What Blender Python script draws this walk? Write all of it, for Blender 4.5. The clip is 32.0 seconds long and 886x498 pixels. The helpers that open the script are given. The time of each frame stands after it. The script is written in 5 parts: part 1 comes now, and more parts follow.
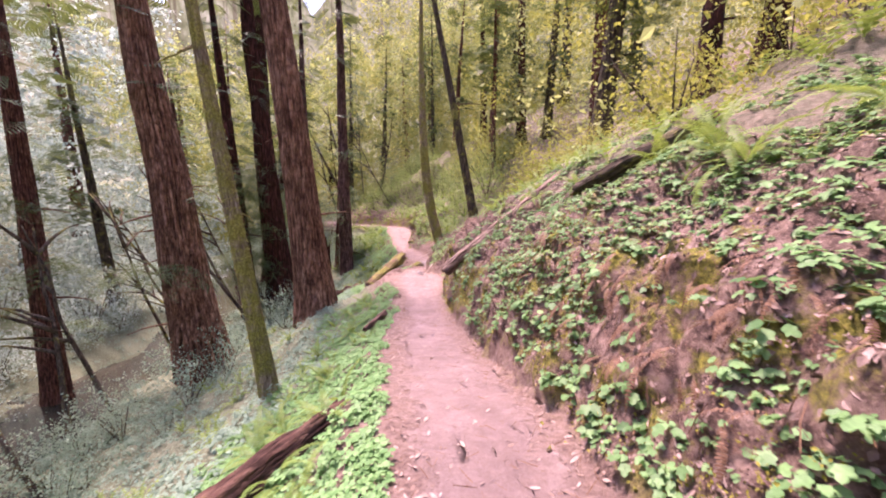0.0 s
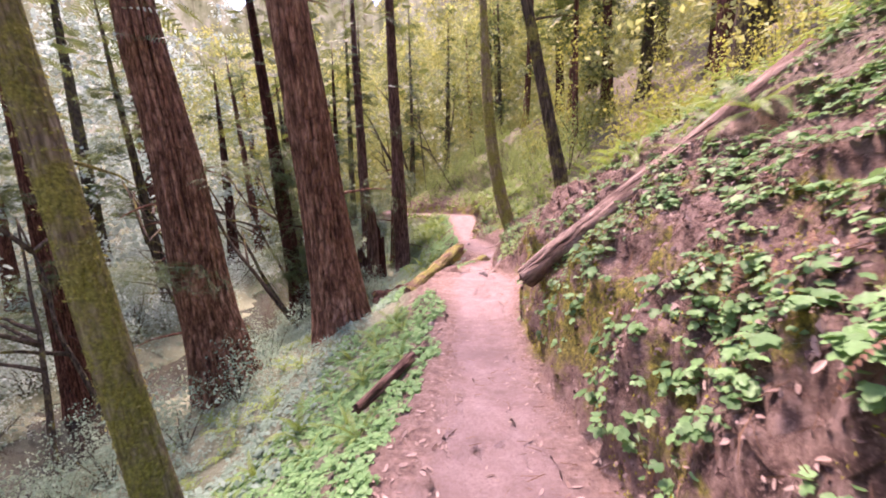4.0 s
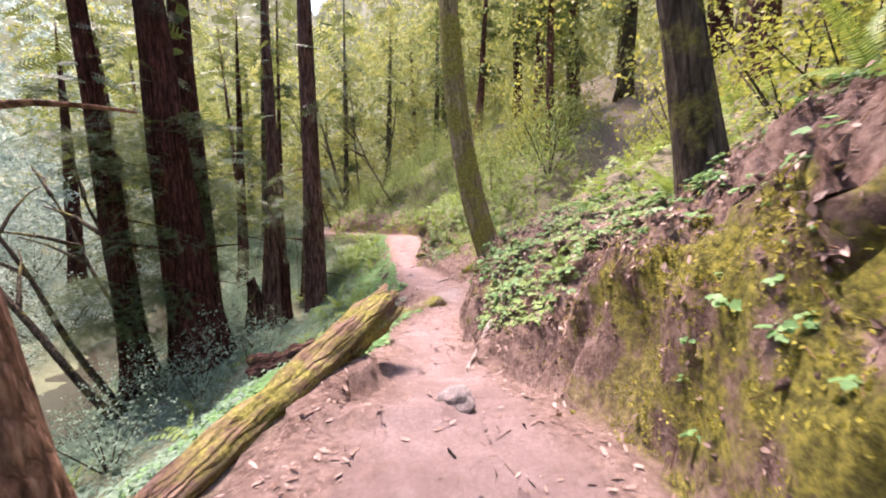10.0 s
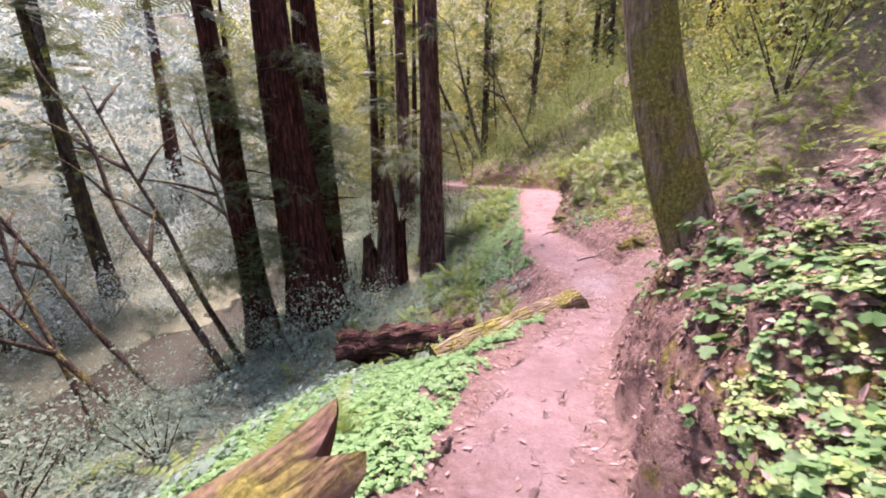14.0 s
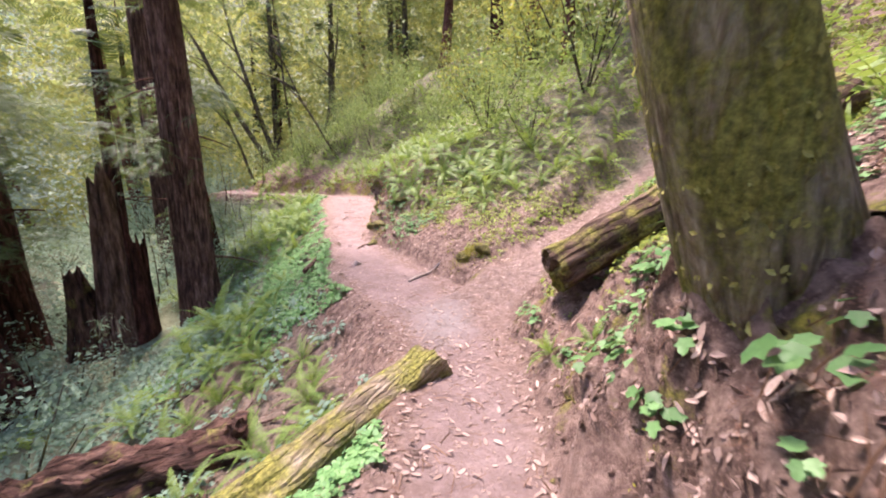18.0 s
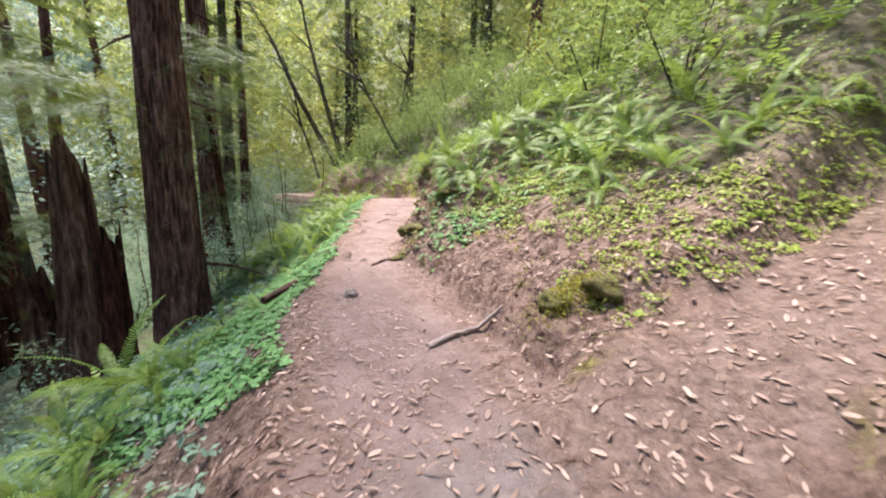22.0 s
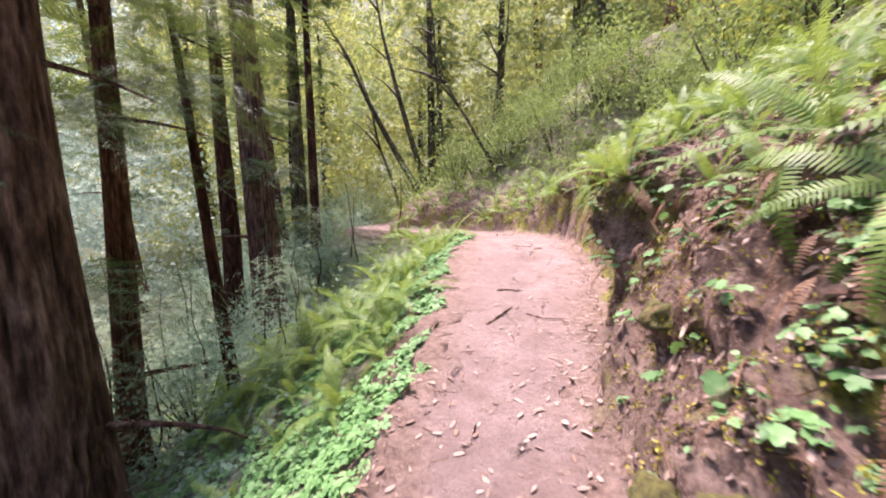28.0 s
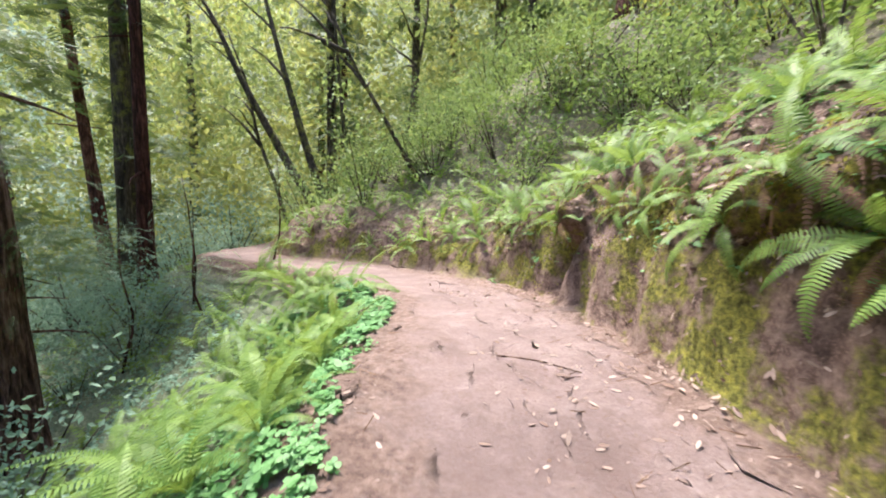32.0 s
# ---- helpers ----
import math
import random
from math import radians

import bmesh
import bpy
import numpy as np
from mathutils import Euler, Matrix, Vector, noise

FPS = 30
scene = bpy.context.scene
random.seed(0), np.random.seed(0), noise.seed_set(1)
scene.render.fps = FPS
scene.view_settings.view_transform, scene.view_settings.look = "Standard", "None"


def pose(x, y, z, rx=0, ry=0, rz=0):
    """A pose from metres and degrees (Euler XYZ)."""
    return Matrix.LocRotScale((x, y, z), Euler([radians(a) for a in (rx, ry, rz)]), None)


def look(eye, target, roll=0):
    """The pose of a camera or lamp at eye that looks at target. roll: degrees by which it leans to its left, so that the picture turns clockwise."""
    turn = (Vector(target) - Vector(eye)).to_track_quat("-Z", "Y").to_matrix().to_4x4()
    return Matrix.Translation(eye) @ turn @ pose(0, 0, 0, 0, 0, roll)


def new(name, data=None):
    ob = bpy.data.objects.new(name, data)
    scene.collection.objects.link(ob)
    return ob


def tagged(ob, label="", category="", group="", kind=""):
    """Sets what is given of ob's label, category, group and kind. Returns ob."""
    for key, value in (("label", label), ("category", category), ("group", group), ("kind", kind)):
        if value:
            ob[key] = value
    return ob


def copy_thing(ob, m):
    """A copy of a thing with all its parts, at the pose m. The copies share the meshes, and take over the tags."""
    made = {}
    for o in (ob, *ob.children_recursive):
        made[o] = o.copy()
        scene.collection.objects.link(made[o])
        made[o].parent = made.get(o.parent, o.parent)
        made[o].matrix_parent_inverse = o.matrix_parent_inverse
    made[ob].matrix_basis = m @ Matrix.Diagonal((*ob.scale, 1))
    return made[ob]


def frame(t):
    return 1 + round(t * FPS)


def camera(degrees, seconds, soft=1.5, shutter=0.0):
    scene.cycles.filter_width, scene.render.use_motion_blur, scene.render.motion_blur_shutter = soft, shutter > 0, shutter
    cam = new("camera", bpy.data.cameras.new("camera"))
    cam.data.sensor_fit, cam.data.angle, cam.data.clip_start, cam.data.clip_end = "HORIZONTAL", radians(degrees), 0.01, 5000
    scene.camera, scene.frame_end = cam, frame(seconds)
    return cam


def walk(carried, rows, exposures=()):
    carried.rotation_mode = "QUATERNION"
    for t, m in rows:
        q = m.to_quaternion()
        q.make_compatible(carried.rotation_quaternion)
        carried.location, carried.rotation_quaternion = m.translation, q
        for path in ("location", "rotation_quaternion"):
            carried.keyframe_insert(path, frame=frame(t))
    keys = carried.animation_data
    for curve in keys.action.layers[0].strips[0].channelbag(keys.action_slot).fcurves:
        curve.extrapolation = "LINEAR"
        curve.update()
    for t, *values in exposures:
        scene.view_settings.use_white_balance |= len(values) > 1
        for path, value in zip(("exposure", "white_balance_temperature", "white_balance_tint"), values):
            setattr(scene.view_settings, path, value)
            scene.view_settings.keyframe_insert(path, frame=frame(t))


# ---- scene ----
# camera: seconds, place, then yaw to the left, pitch and roll in degrees
cam = camera(96.98, 32.0, soft=1.9, shutter=0.3)
ROWS = [
    (0.0, -0.000, 0.071, 2.024, -5.98, -9.49, 0.71),
    (0.5, 0.126, 0.536, 1.968, -5.45, -8.60, 0.18),
    (1.0, 0.210, 1.023, 1.887, -2.59, -10.53, -0.20),
    (1.5, 0.274, 1.561, 1.761, -1.08, -11.94, -0.19),
    (2.0, 0.385, 2.159, 1.641, 4.50, -9.50, -0.64),
    (2.5, 0.401, 2.745, 1.520, 3.00, -9.02, -1.36),
    (3.0, 0.439, 3.322, 1.402, 5.75, -7.53, -1.42),
    (3.5, 0.312, 3.814, 1.379, 4.29, -10.95, -2.59),
    (5.5, 0.521, 6.024, 0.709, 3.71, -9.54, 1.97),
    (6.0, 0.430, 6.587, 0.611, 0.41, -10.04, 1.33),
    (6.5, 0.437, 7.180, 0.520, 0.82, -8.33, 2.70),
    (7.0, 0.381, 7.735, 0.472, 1.13, -8.80, 0.46),
    (7.5, 0.349, 8.306, 0.445, -2.35, -9.12, -0.32),
    (8.0, 0.366, 8.896, 0.415, -0.57, -9.88, 2.02),
    (8.5, 0.314, 9.459, 0.402, -3.43, -7.60, 0.57),
    (9.0, 0.310, 10.041, 0.343, -0.16, -7.65, 1.43),
    (9.5, 0.273, 10.585, 0.315, -1.42, -6.95, -1.03),
    (10.0, 0.307, 11.143, 0.297, -4.29, -7.30, -0.06),
    (10.5, 0.399, 11.686, 0.298, -3.64, -8.37, -0.91),
    (11.0, 0.478, 12.223, 0.302, -9.12, -8.64, -0.45),
    (11.5, 0.608, 12.746, 0.284, -3.46, -7.12, -0.16),
    (12.0, 0.709, 13.268, 0.218, -2.07, -8.10, -0.91),
    (12.5, 0.818, 13.681, 0.168, 2.71, -9.69, 1.12),
    (13.0, 0.848, 14.065, 0.102, 12.36, -12.27, 0.94),
    (13.5, 0.726, 14.373, 0.060, 16.70, -13.43, -0.85),
    (15.5, 0.288, 15.133, 0.071, 9.65, -15.06, -0.88),
    (16.0, 0.230, 15.588, -0.043, 1.81, -15.11, -0.44),
    (16.5, 0.256, 16.102, -0.145, -2.39, -14.34, 0.26),
    (17.0, 0.270, 16.659, -0.273, -3.53, -14.50, 0.72),
    (17.5, 0.292, 17.145, -0.401, -9.14, -13.94, -0.68),
    (18.0, 0.421, 17.659, -0.499, -10.97, -12.55, 0.28),
    (18.5, 0.474, 18.106, -0.586, -13.23, -13.07, -1.08),
    (19.0, 0.620, 18.602, -0.693, -13.19, -11.74, -0.23),
    (19.5, 0.690, 19.081, -0.792, -14.31, -12.96, -1.11),
    (20.0, 0.812, 19.554, -0.873, -15.53, -12.71, -0.04),
    (20.5, 0.939, 19.993, -0.967, -13.60, -12.74, 1.04),
    (21.0, 0.993, 20.330, -1.036, -9.71, -13.18, 0.07),
    (21.5, 1.170, 20.743, -1.115, -3.17, -12.71, 2.65),
    (22.0, 1.216, 21.262, -1.184, 0.55, -10.66, 1.07),
    (22.5, 1.279, 21.762, -1.227, 7.33, -9.19, 3.30),
    (23.0, 1.196, 22.259, -1.253, 13.42, -8.65, 1.10),
    (23.5, 1.053, 22.753, -1.208, 12.12, -11.25, -0.90),
    (24.0, 1.002, 23.253, -1.173, 14.27, -9.37, 0.87),
    (24.5, 0.889, 23.737, -1.207, 12.62, -8.39, -1.88),
    (25.0, 0.785, 24.226, -1.189, 10.89, -7.00, -1.33),
    (25.5, 0.673, 24.690, -1.145, 17.82, -7.65, -2.36),
    (27.5, 0.191, 25.957, -1.060, 8.65, -10.62, -1.96),
    (28.0, 0.076, 26.491, -1.070, 13.18, -7.58, -2.03),
    (28.5, -0.072, 27.080, -1.121, 7.79, -8.64, -0.16),
    (29.0, -0.173, 27.716, -1.163, 7.51, -7.05, 0.26),
    (29.5, -0.332, 28.220, -1.144, 7.21, -8.30, -0.84),
    (30.0, -0.490, 28.797, -1.065, -0.19, -8.77, -0.73),
    (30.5, -0.517, 29.425, -1.033, 4.50, -7.45, -0.41),
    (31.0, -0.681, 29.993, -0.999, -1.56, -5.97, -0.44),
    (31.5, -0.687, 30.540, -0.954, -1.37, -5.60, 1.93),
    (32.0, -0.740, 31.054, -0.896, -0.33, -6.06, -0.10),
]


def carried_pose(x, y, z, yaw, pitch, roll):
    a, b = radians(yaw), radians(pitch)
    ahead = Vector((-math.sin(a) * math.cos(b), math.cos(a) * math.cos(b), math.sin(b)))
    eye = Vector((x, y, z))
    return look(eye, eye + ahead, roll)


walk(cam, [(r[0], carried_pose(*r[1:])) for r in ROWS], [(0, 2.38, 6850, 54), (3, 2.42, 6950, 55), (6, 2.6, 6850, 48), (7, 2.66, 6950, 38), (8, 2.62, 7050, 23), (9, 2.53, 7000, 26), (10, 2.46, 6800, 36), (11, 2.42, 6700, 46), (13, 2.38, 6650, 54), (17, 2.42, 6500, 45), (18, 2.5, 6600, 33), (20, 2.4, 6450, 28), (22, 2.42, 6500, 17), (23, 2.48, 6700, 17), (25, 2.63, 6550, 28), (28, 2.58, 6500, 34), (30, 2.48, 6350, 26), (32, 2.53, 6200, 13)])

# ---- light ----
world = bpy.data.worlds.new("sky")
scene.world = world
world.use_nodes = True
wn = world.node_tree
sky = wn.nodes.new("ShaderNodeTexSky")
sky.sky_type = "NISHITA"
sky.sun_disc = False
sky.sun_elevation = radians(69)
sky.sun_rotation = radians(-37)
wn.links.new(sky.outputs[0], wn.nodes["Background"].inputs[0])
wn.nodes["Background"].inputs[1].default_value = 0.12
sun = new("sun", bpy.data.lights.new("sun", "SUN"))
sun.data.energy = 2.5
sun.data.angle = radians(14)
sun.data.color = (1.0, 0.93, 0.8)
sun.matrix_world = look((-6, 8, 27), (0, 0, 0))


# ---- numeric helpers ----
def hash2(ix, iy, seed):
    v = np.sin(ix * 127.1 + iy * 311.7 + seed * 74.7) * 43758.5453
    return v - np.floor(v)


def vnoise(x, y, seed=0.0):
    """Smooth value noise from -1 to 1."""
    ix, iy = np.floor(x), np.floor(y)
    fx, fy = x - ix, y - iy
    fx, fy = fx * fx * (3 - 2 * fx), fy * fy * (3 - 2 * fy)
    a, b = hash2(ix, iy, seed), hash2(ix + 1, iy, seed)
    c, d = hash2(ix, iy + 1, seed), hash2(ix + 1, iy + 1, seed)
    return 2 * (a + (b - a) * fx + (c - a) * fy + (a - b - c + d) * fx * fy) - 1


def fbm(x, y, seed=0.0, octaves=4):
    out, amp = 0.0, 1.0
    for k in range(octaves):
        out = out + amp * vnoise(x, y, seed + 3.3 * k)
        x, y, amp = x * 2.03 + 5.1, y * 2.03 - 3.7, amp * 0.5
    return out


def step01(x, a, b):
    t = np.clip((x - a) / (b - a), 0, 1)
    return t * t * (3 - 2 * t)


# ---- the plan: trail edges and height along y ----
EDGE_Y = [-30, 0, 4, 6, 8, 9.2, 10.4, 12, 13, 14.4, 15.6, 16.4, 17.8, 18.8, 19.4, 21, 22.5, 23.5, 25, 26.8, 28, 29.5, 31.1, 33, 35, 36.3, 38, 40.7, 44, 60]
EDGE_L = [0.2, -0.1, -0.2, -0.28, -0.15, -0.1, -0.1, -0.45, -0.55, -0.1, -0.08, -0.12, -0.08, 0.06, 0.3, 0.75, 0.45, 0.1, -0.3, -0.5, -0.65, -0.85, -1.1, -1.35, -1.35, -1.4, -2.5, -4.5, -9.0, -9.5]
EDGE_R = [1.4, 1.15, 1.3, 1.25, 1.1, 1.12, 1.15, 1.5, 1.62, 1.32, 1.02, 1.05, 1.1, 1.3, 1.62, 1.8, 2.0, 1.9, 1.45, 0.6, 0.42, 0.62, 0.95, 1.08, 0.88, 0.62, 0.0, -1.8, -6.7, -7.2]
LEVEL_Y = [-30, 0, 2, 3.8, 6, 8, 10, 12, 13.5, 14.1, 15, 16.9, 19, 21, 23.7, 25.3, 28.3, 31, 34.2, 36.9, 39.7, 50, 60]
LEVEL_Z = [3.5, 0.72, 0.33, -0.05, -0.6, -0.86, -0.98, -1.04, -1.1, -1.3, -1.4, -1.74, -2.12, -2.42, -2.53, -2.47, -2.33, -2.14, -1.97, -2.1, -2.3, -2.6, -2.7]
DROP_D = [0, 0.25, 0.5, 1.0, 1.7, 2.4, 3.7, 5.0, 7.0, 9.0, 10.5, 11.3, 14.3, 15.2, 18, 25, 40, 70, 200]
DROP_G = [0, 0.014, 0.045, 0.10, 0.15, 0.195, 0.40, 0.52, 0.7, 0.87, 0.96, 1.06, 1.06, 0.95, 0.84, 0.45, -0.6, -2.6, -8.0]
GULLY_G = [0, 0.04, 0.10, 0.17, 0.255, 0.34, 0.53, 0.66, 0.79, 0.88, 0.96, 1.06, 1.06, 0.95, 0.84, 0.45, -0.6, -2.6, -8.0]
# the cut bank along y: height of its steep face, how wide the face is, and the steepness of the slope above
BANK_Y = [-30, 1, 2.4, 3.6, 4.3, 5.5, 8, 10, 12, 13.5, 14.5, 15.4, 16, 17, 18.2, 19.3, 20.2, 21.5, 27.2, 28.3, 29.5, 30.5, 31.5, 34, 36.5, 38.5, 40, 60]
BANK_H = [0.6, 0.6, 0.62, 0.6, 0.85, 0.8, 0.92, 0.98, 1.08, 0.95, 0.6, 0.36, 0.6, 0.8, 0.8, 0.65, 0.4, 0.3, 0.45, 0.65, 0.7, 0.82, 0.95, 0.9, 0.8, 0.55, 0.5, 0.5]
BANK_W = [0.4, 0.4, 0.4, 0.4, 0.32, 0.32, 0.3, 0.28, 0.2, 0.22, 0.35, 0.4, 0.3, 0.22, 0.3, 0.4, 0.5, 0.5, 0.45, 0.32, 0.32, 0.26, 0.2, 0.22, 0.24, 0.4, 0.4, 0.4]
BANK_S = [1.0, 1.0, 1.1, 1.0, 1.1, 1.1, 1.15, 1.05, 1.0, 0.9, 0.85, 0.95, 0.75, 0.75, 0.9, 1.0, 0.85, 0.7, 0.85, 0.95, 0.9, 0.9, 0.9, 0.85, 0.8, 0.75, 0.75, 0.75]
SLOPE_D = [0, 0.3, 0.7, 1.2, 2.2, 5.0, 8.0, 15, 40, 200]
SLOPE_Z = [0, 0.48, 0.85, 1.2, 1.8, 3.4, 5.0, 9, 21, 60]
WATER_Z = -6.95
SIDE = np.array([(1.5, 22.3, -2.46), (1.9, 22.5, -2.4), (2.6, 23.05, -2.12), (3.5, 23.45, -1.8), (4.6, 24.0, -1.42), (5.6, 24.5, -0.92), (6.6, 25.2, -0.22), (7.6, 26.1, 0.7), (8.6, 27.4, 1.8), (9.8, 29, 3.4), (13, 34, 7.5)])


def smooth_table(ys, vs, y):
    """The table, rounded over about a metre."""
    return sum(np.interp(y + k, ys, vs) * w for k, w in ((-0.8, 0.15), (-0.4, 0.2), (0, 0.3), (0.4, 0.2), (0.8, 0.15)))


def trail(y):
    """Left edge, right edge and height of the trail at y."""
    y = np.asarray(y, float)
    return smooth_table(EDGE_Y, EDGE_L, y), smooth_table(EDGE_Y, EDGE_R, y), smooth_table(LEVEL_Y, LEVEL_Z, y)


def side_near(x, y):
    """Distance to the side trail and its height there."""
    best, level = np.full(np.shape(x), 1e9), np.zeros(np.shape(x))
    for a, b in zip(SIDE[:-1], SIDE[1:]):
        dx, dy = b[0] - a[0], b[1] - a[1]
        k = np.clip(((x - a[0]) * dx + (y - a[1]) * dy) / (dx * dx + dy * dy), 0, 1)
        d = np.hypot(x - a[0] - k * dx, y - a[1] - k * dy)
        near = d < best
        best, level = np.where(near, d, best), np.where(near, a[2] + k * (b[2] - a[2]), level)
    return best, level


def ground_height(x, y, rough=True):
    """Height of the ground, and how far it is trail there."""
    x, y = np.asarray(x, float), np.asarray(y, float)
    l, r, z = trail(y)
    wob = 0.12 * vnoise(y * 0.9, 0 * y, 7) + 0.06 * vnoise(y * 3.1, 0 * y, 8)
    wob_r = 0.10 * vnoise(y * 0.8, 0 * y, 17) + 0.07 * vnoise(y * 2.7, 0 * y, 18)
    dl, dr = l + wob - x, x - r - wob_r
    gully = step01(y, 18.6, 21.4) * (1 - 0.45 * step01(y, 28.5, 31))
    left = z + (WATER_Z - z) * (np.interp(dl, DROP_D, DROP_G) * (1 - gully) + np.interp(dl, DROP_D, GULLY_G) * gully)
    face, wide, steep = (np.interp(y, BANK_Y, k) for k in (BANK_H, BANK_W, BANK_S))
    up = dr / wide
    over = np.maximum(dr - 0.8 * wide, 0)
    steep = steep + (1 - steep) * step01(dr, 2, 6)
    right = z + face * np.where(up < 1, 1.5 * up - 0.5 * up ** 3, 1) * (1 + 0.12 * vnoise(y * 1.1, 0 * y, 4)) + steep * np.interp(over, SLOPE_D, SLOPE_Z)
    wall = step01(y, 8.4, 9.4) * (1 - step01(y, 12.6, 13.8))
    isle = step01(y, 22.4, 23.6) * (1 - step01(y, 26.4, 28.2))
    right = right * (1 - isle) + isle * (z + 0.12 * step01(dr, 0, 0.2) + 0.62 * np.maximum(dr, 0))
    width = np.maximum(r - l, 0.4)
    mid = np.clip((x - l) / width, 0, 1)
    base = np.where(dl > 0, left, np.where(dr > 0, right, z - 0.05 * (1 - (2 * mid - 1) ** 2)))
    on = step01(-np.maximum(dl, dr), -0.16, 0.12)
    cliff = step01(y, 29, 30) * (1 - step01(y, 36.5, 38.5))
    on = on * (1 - np.maximum(wall, cliff) * step01(dr, -0.12, 0.0))
    knoll = np.hypot(x - 2.05, y - 18.8)
    base = np.where(dr > 0, np.maximum(base, np.minimum(-0.74, -0.74 - 2.8 * (knoll - 0.32))), base)
    d, level = side_near(x, y)
    base = np.where((y > 21.5) & (d < 6), np.minimum(base, level + 0.2 + 0.5 * d + 0.05 * d * d), base)
    k = 1 - step01(d, 0.38, 0.95)
    base = base * (1 - k) + level * k
    on = np.maximum(on, (1 - step01(d + 0.14 * vnoise(x * 2.3, y * 2.3, 41) + 0.25 * step01(x, 2.5, 5), 0.3, 0.6)) * (1 - 0.6 * step01(x, 5, 6.5)))
    k = np.clip(((x - 1.0) * 2.7 - (y - 9.1) * 0.48) / 7.52, 0, 1)
    off = ((x - 1.0) * 0.48 + (y - 9.1) * 2.7) / 2.742
    log_d = np.where((k > 0) & (k < 1), np.abs(off), 9.0)
    base = np.where((dr > 0.05) & (log_d < 1.2), np.minimum(base, -0.2 + 2.34 * k + np.where(off < 0, 0.7, 1.6) * np.maximum(log_d - 0.15, 0)), base)
    k = np.clip(((x + 0.03) * -1.42 + (y - 15.27) * -2.77) / 9.69, 0, 1)
    off = np.hypot(x - 0.095 + 1.42 * k, y - 15.206 + 2.77 * k)
    mound = -0.98 - 0.5 * k - 2.6 * np.maximum(off - 0.2, 0)
    base = np.where((k > 0.1) & (k < 0.98) & (off < 0.6), np.maximum(base, mound - 0.9 * step01(k, 0.85, 0.99) - 1.2 * step01(0.2 - k, 0, 0.1)), base)
    ridge = 0.11 * np.exp(-((y - 13.72 - 0.12 * x) / 0.13) ** 2) * step01(x, -0.75, -0.45) * (1 - step01(x, 0.5, 0.75))
    base = base + ridge
    if rough:
        far = np.clip(np.maximum(dl, dr) / 6, 0, 1)
        lumps = (0.05 + 0.05 * far) * fbm(x * 1.3, y * 1.3, 1) + 0.03 * fbm(x * 4.1, y * 4.1, 14, 3) + 0.5 * far * fbm(x * 0.25, y * 0.25, 2)
        cut = np.maximum(np.clip(dr / 0.3, 0, 1), 0.8 * wall * step01(dr, -0.08, 0.05)) * (1 - step01(dr, 1.2, 2.5)) * (1 - 0.8 * isle)
        lump = np.abs(fbm(y * 1.5, base * 2.2 + 0.4 * x, 12, 3))
        ledge = cut * (1 + 0.8 * wall) * (0.07 * fbm(x * 1.1 + 2 * base, y * 2.4, 9) + 0.045 * fbm(y * 7, base * 7, 10, 3) - 0.14 * (1 - step01(lump, 0.0, 0.28)))
        base = base + (1 - on) * (lumps + ledge) + on * (0.018 * fbm(x * 2.2, y * 2.2, 3) + 0.006 * fbm(x * 11, y * 11, 6, 2))
    return base, on


def lean_out(x, y):
    """How far the brow of the cut bank hangs out over its foot."""
    x, y = np.asarray(x, float), np.asarray(y, float)
    _, r, _ = trail(y)
    dr = x - r
    k = 1 - 0.8 * step01(y, 19.6, 20.6) * (1 - step01(y, 25.5, 27))
    gate = step01(y, 8.4, 9.4) * (1 - step01(y, 11.8, 13))
    rugged = 0.075 * k * fbm(y * 3.7, dr * 9.0, 35, 4) - 0.16 * gate * np.abs(fbm(y * 1.3, dr * 3.2, 37, 2)) * step01(dr, -0.02, 0.1) * step01(dr, -0.1, 0.06) * (1 - step01(dr, 0.8, 1.6))
    foot = 0.2 * step01(y, 8.6, 9.4) * (1 - step01(y, 11.6, 12.6)) * step01(dr, -0.22, -0.1) * (1 - step01(dr, -0.06, 0.06)) * np.clip(0.3 + vnoise(y * 1.6, 0 * y, 36), 0, 1)
    hollow = 0.42 * np.exp(-((y - 33.85) / 0.17) ** 2 - ((dr - 0.13) / 0.075) ** 2) + 0.3 * np.exp(-((y - 35.9) / 0.2) ** 2 - ((dr - 0.1) / 0.07) ** 2)
    return rugged + foot + hollow - (0.1 + 0.44 * step01(y, 29, 30.5) * (1 - step01(y, 36, 38))) * k * step01(dr, 0.12, 0.4) * (1 - step01(dr, 0.7, 1.8)) * np.clip(0.55 + 0.75 * vnoise(y * 1.4, 0 * y, 33) + 0.35 * vnoise(y * 4.3, 0 * y, 34), 0, 1.5)


# ---- materials ----
def node_material(name):
    m = bpy.data.materials.new(name)
    m.use_nodes = True
    t = m.node_tree
    return m, t, t.nodes["Principled BSDF"]


def noise_node(t, scale, detail=6, rough=0.6, vec=None):
    n = t.nodes.new("ShaderNodeTexNoise")
    n.inputs["Scale"].default_value, n.inputs["Detail"].default_value, n.inputs["Roughness"].default_value = scale, detail, rough
    if vec:
        t.links.new(vec, n.inputs["Vector"])
    return n.outputs["Fac"]


def ramp(t, fac, stops):
    n = t.nodes.new("ShaderNodeValToRGB")
    els = n.color_ramp.elements
    while len(els) < len(stops):
        els.new(0.5)
    for e, (p, c) in zip(els, stops):
        e.position, e.color = p, (*c, 1)
    t.links.new(fac, n.inputs[0])
    return n.outputs[0]


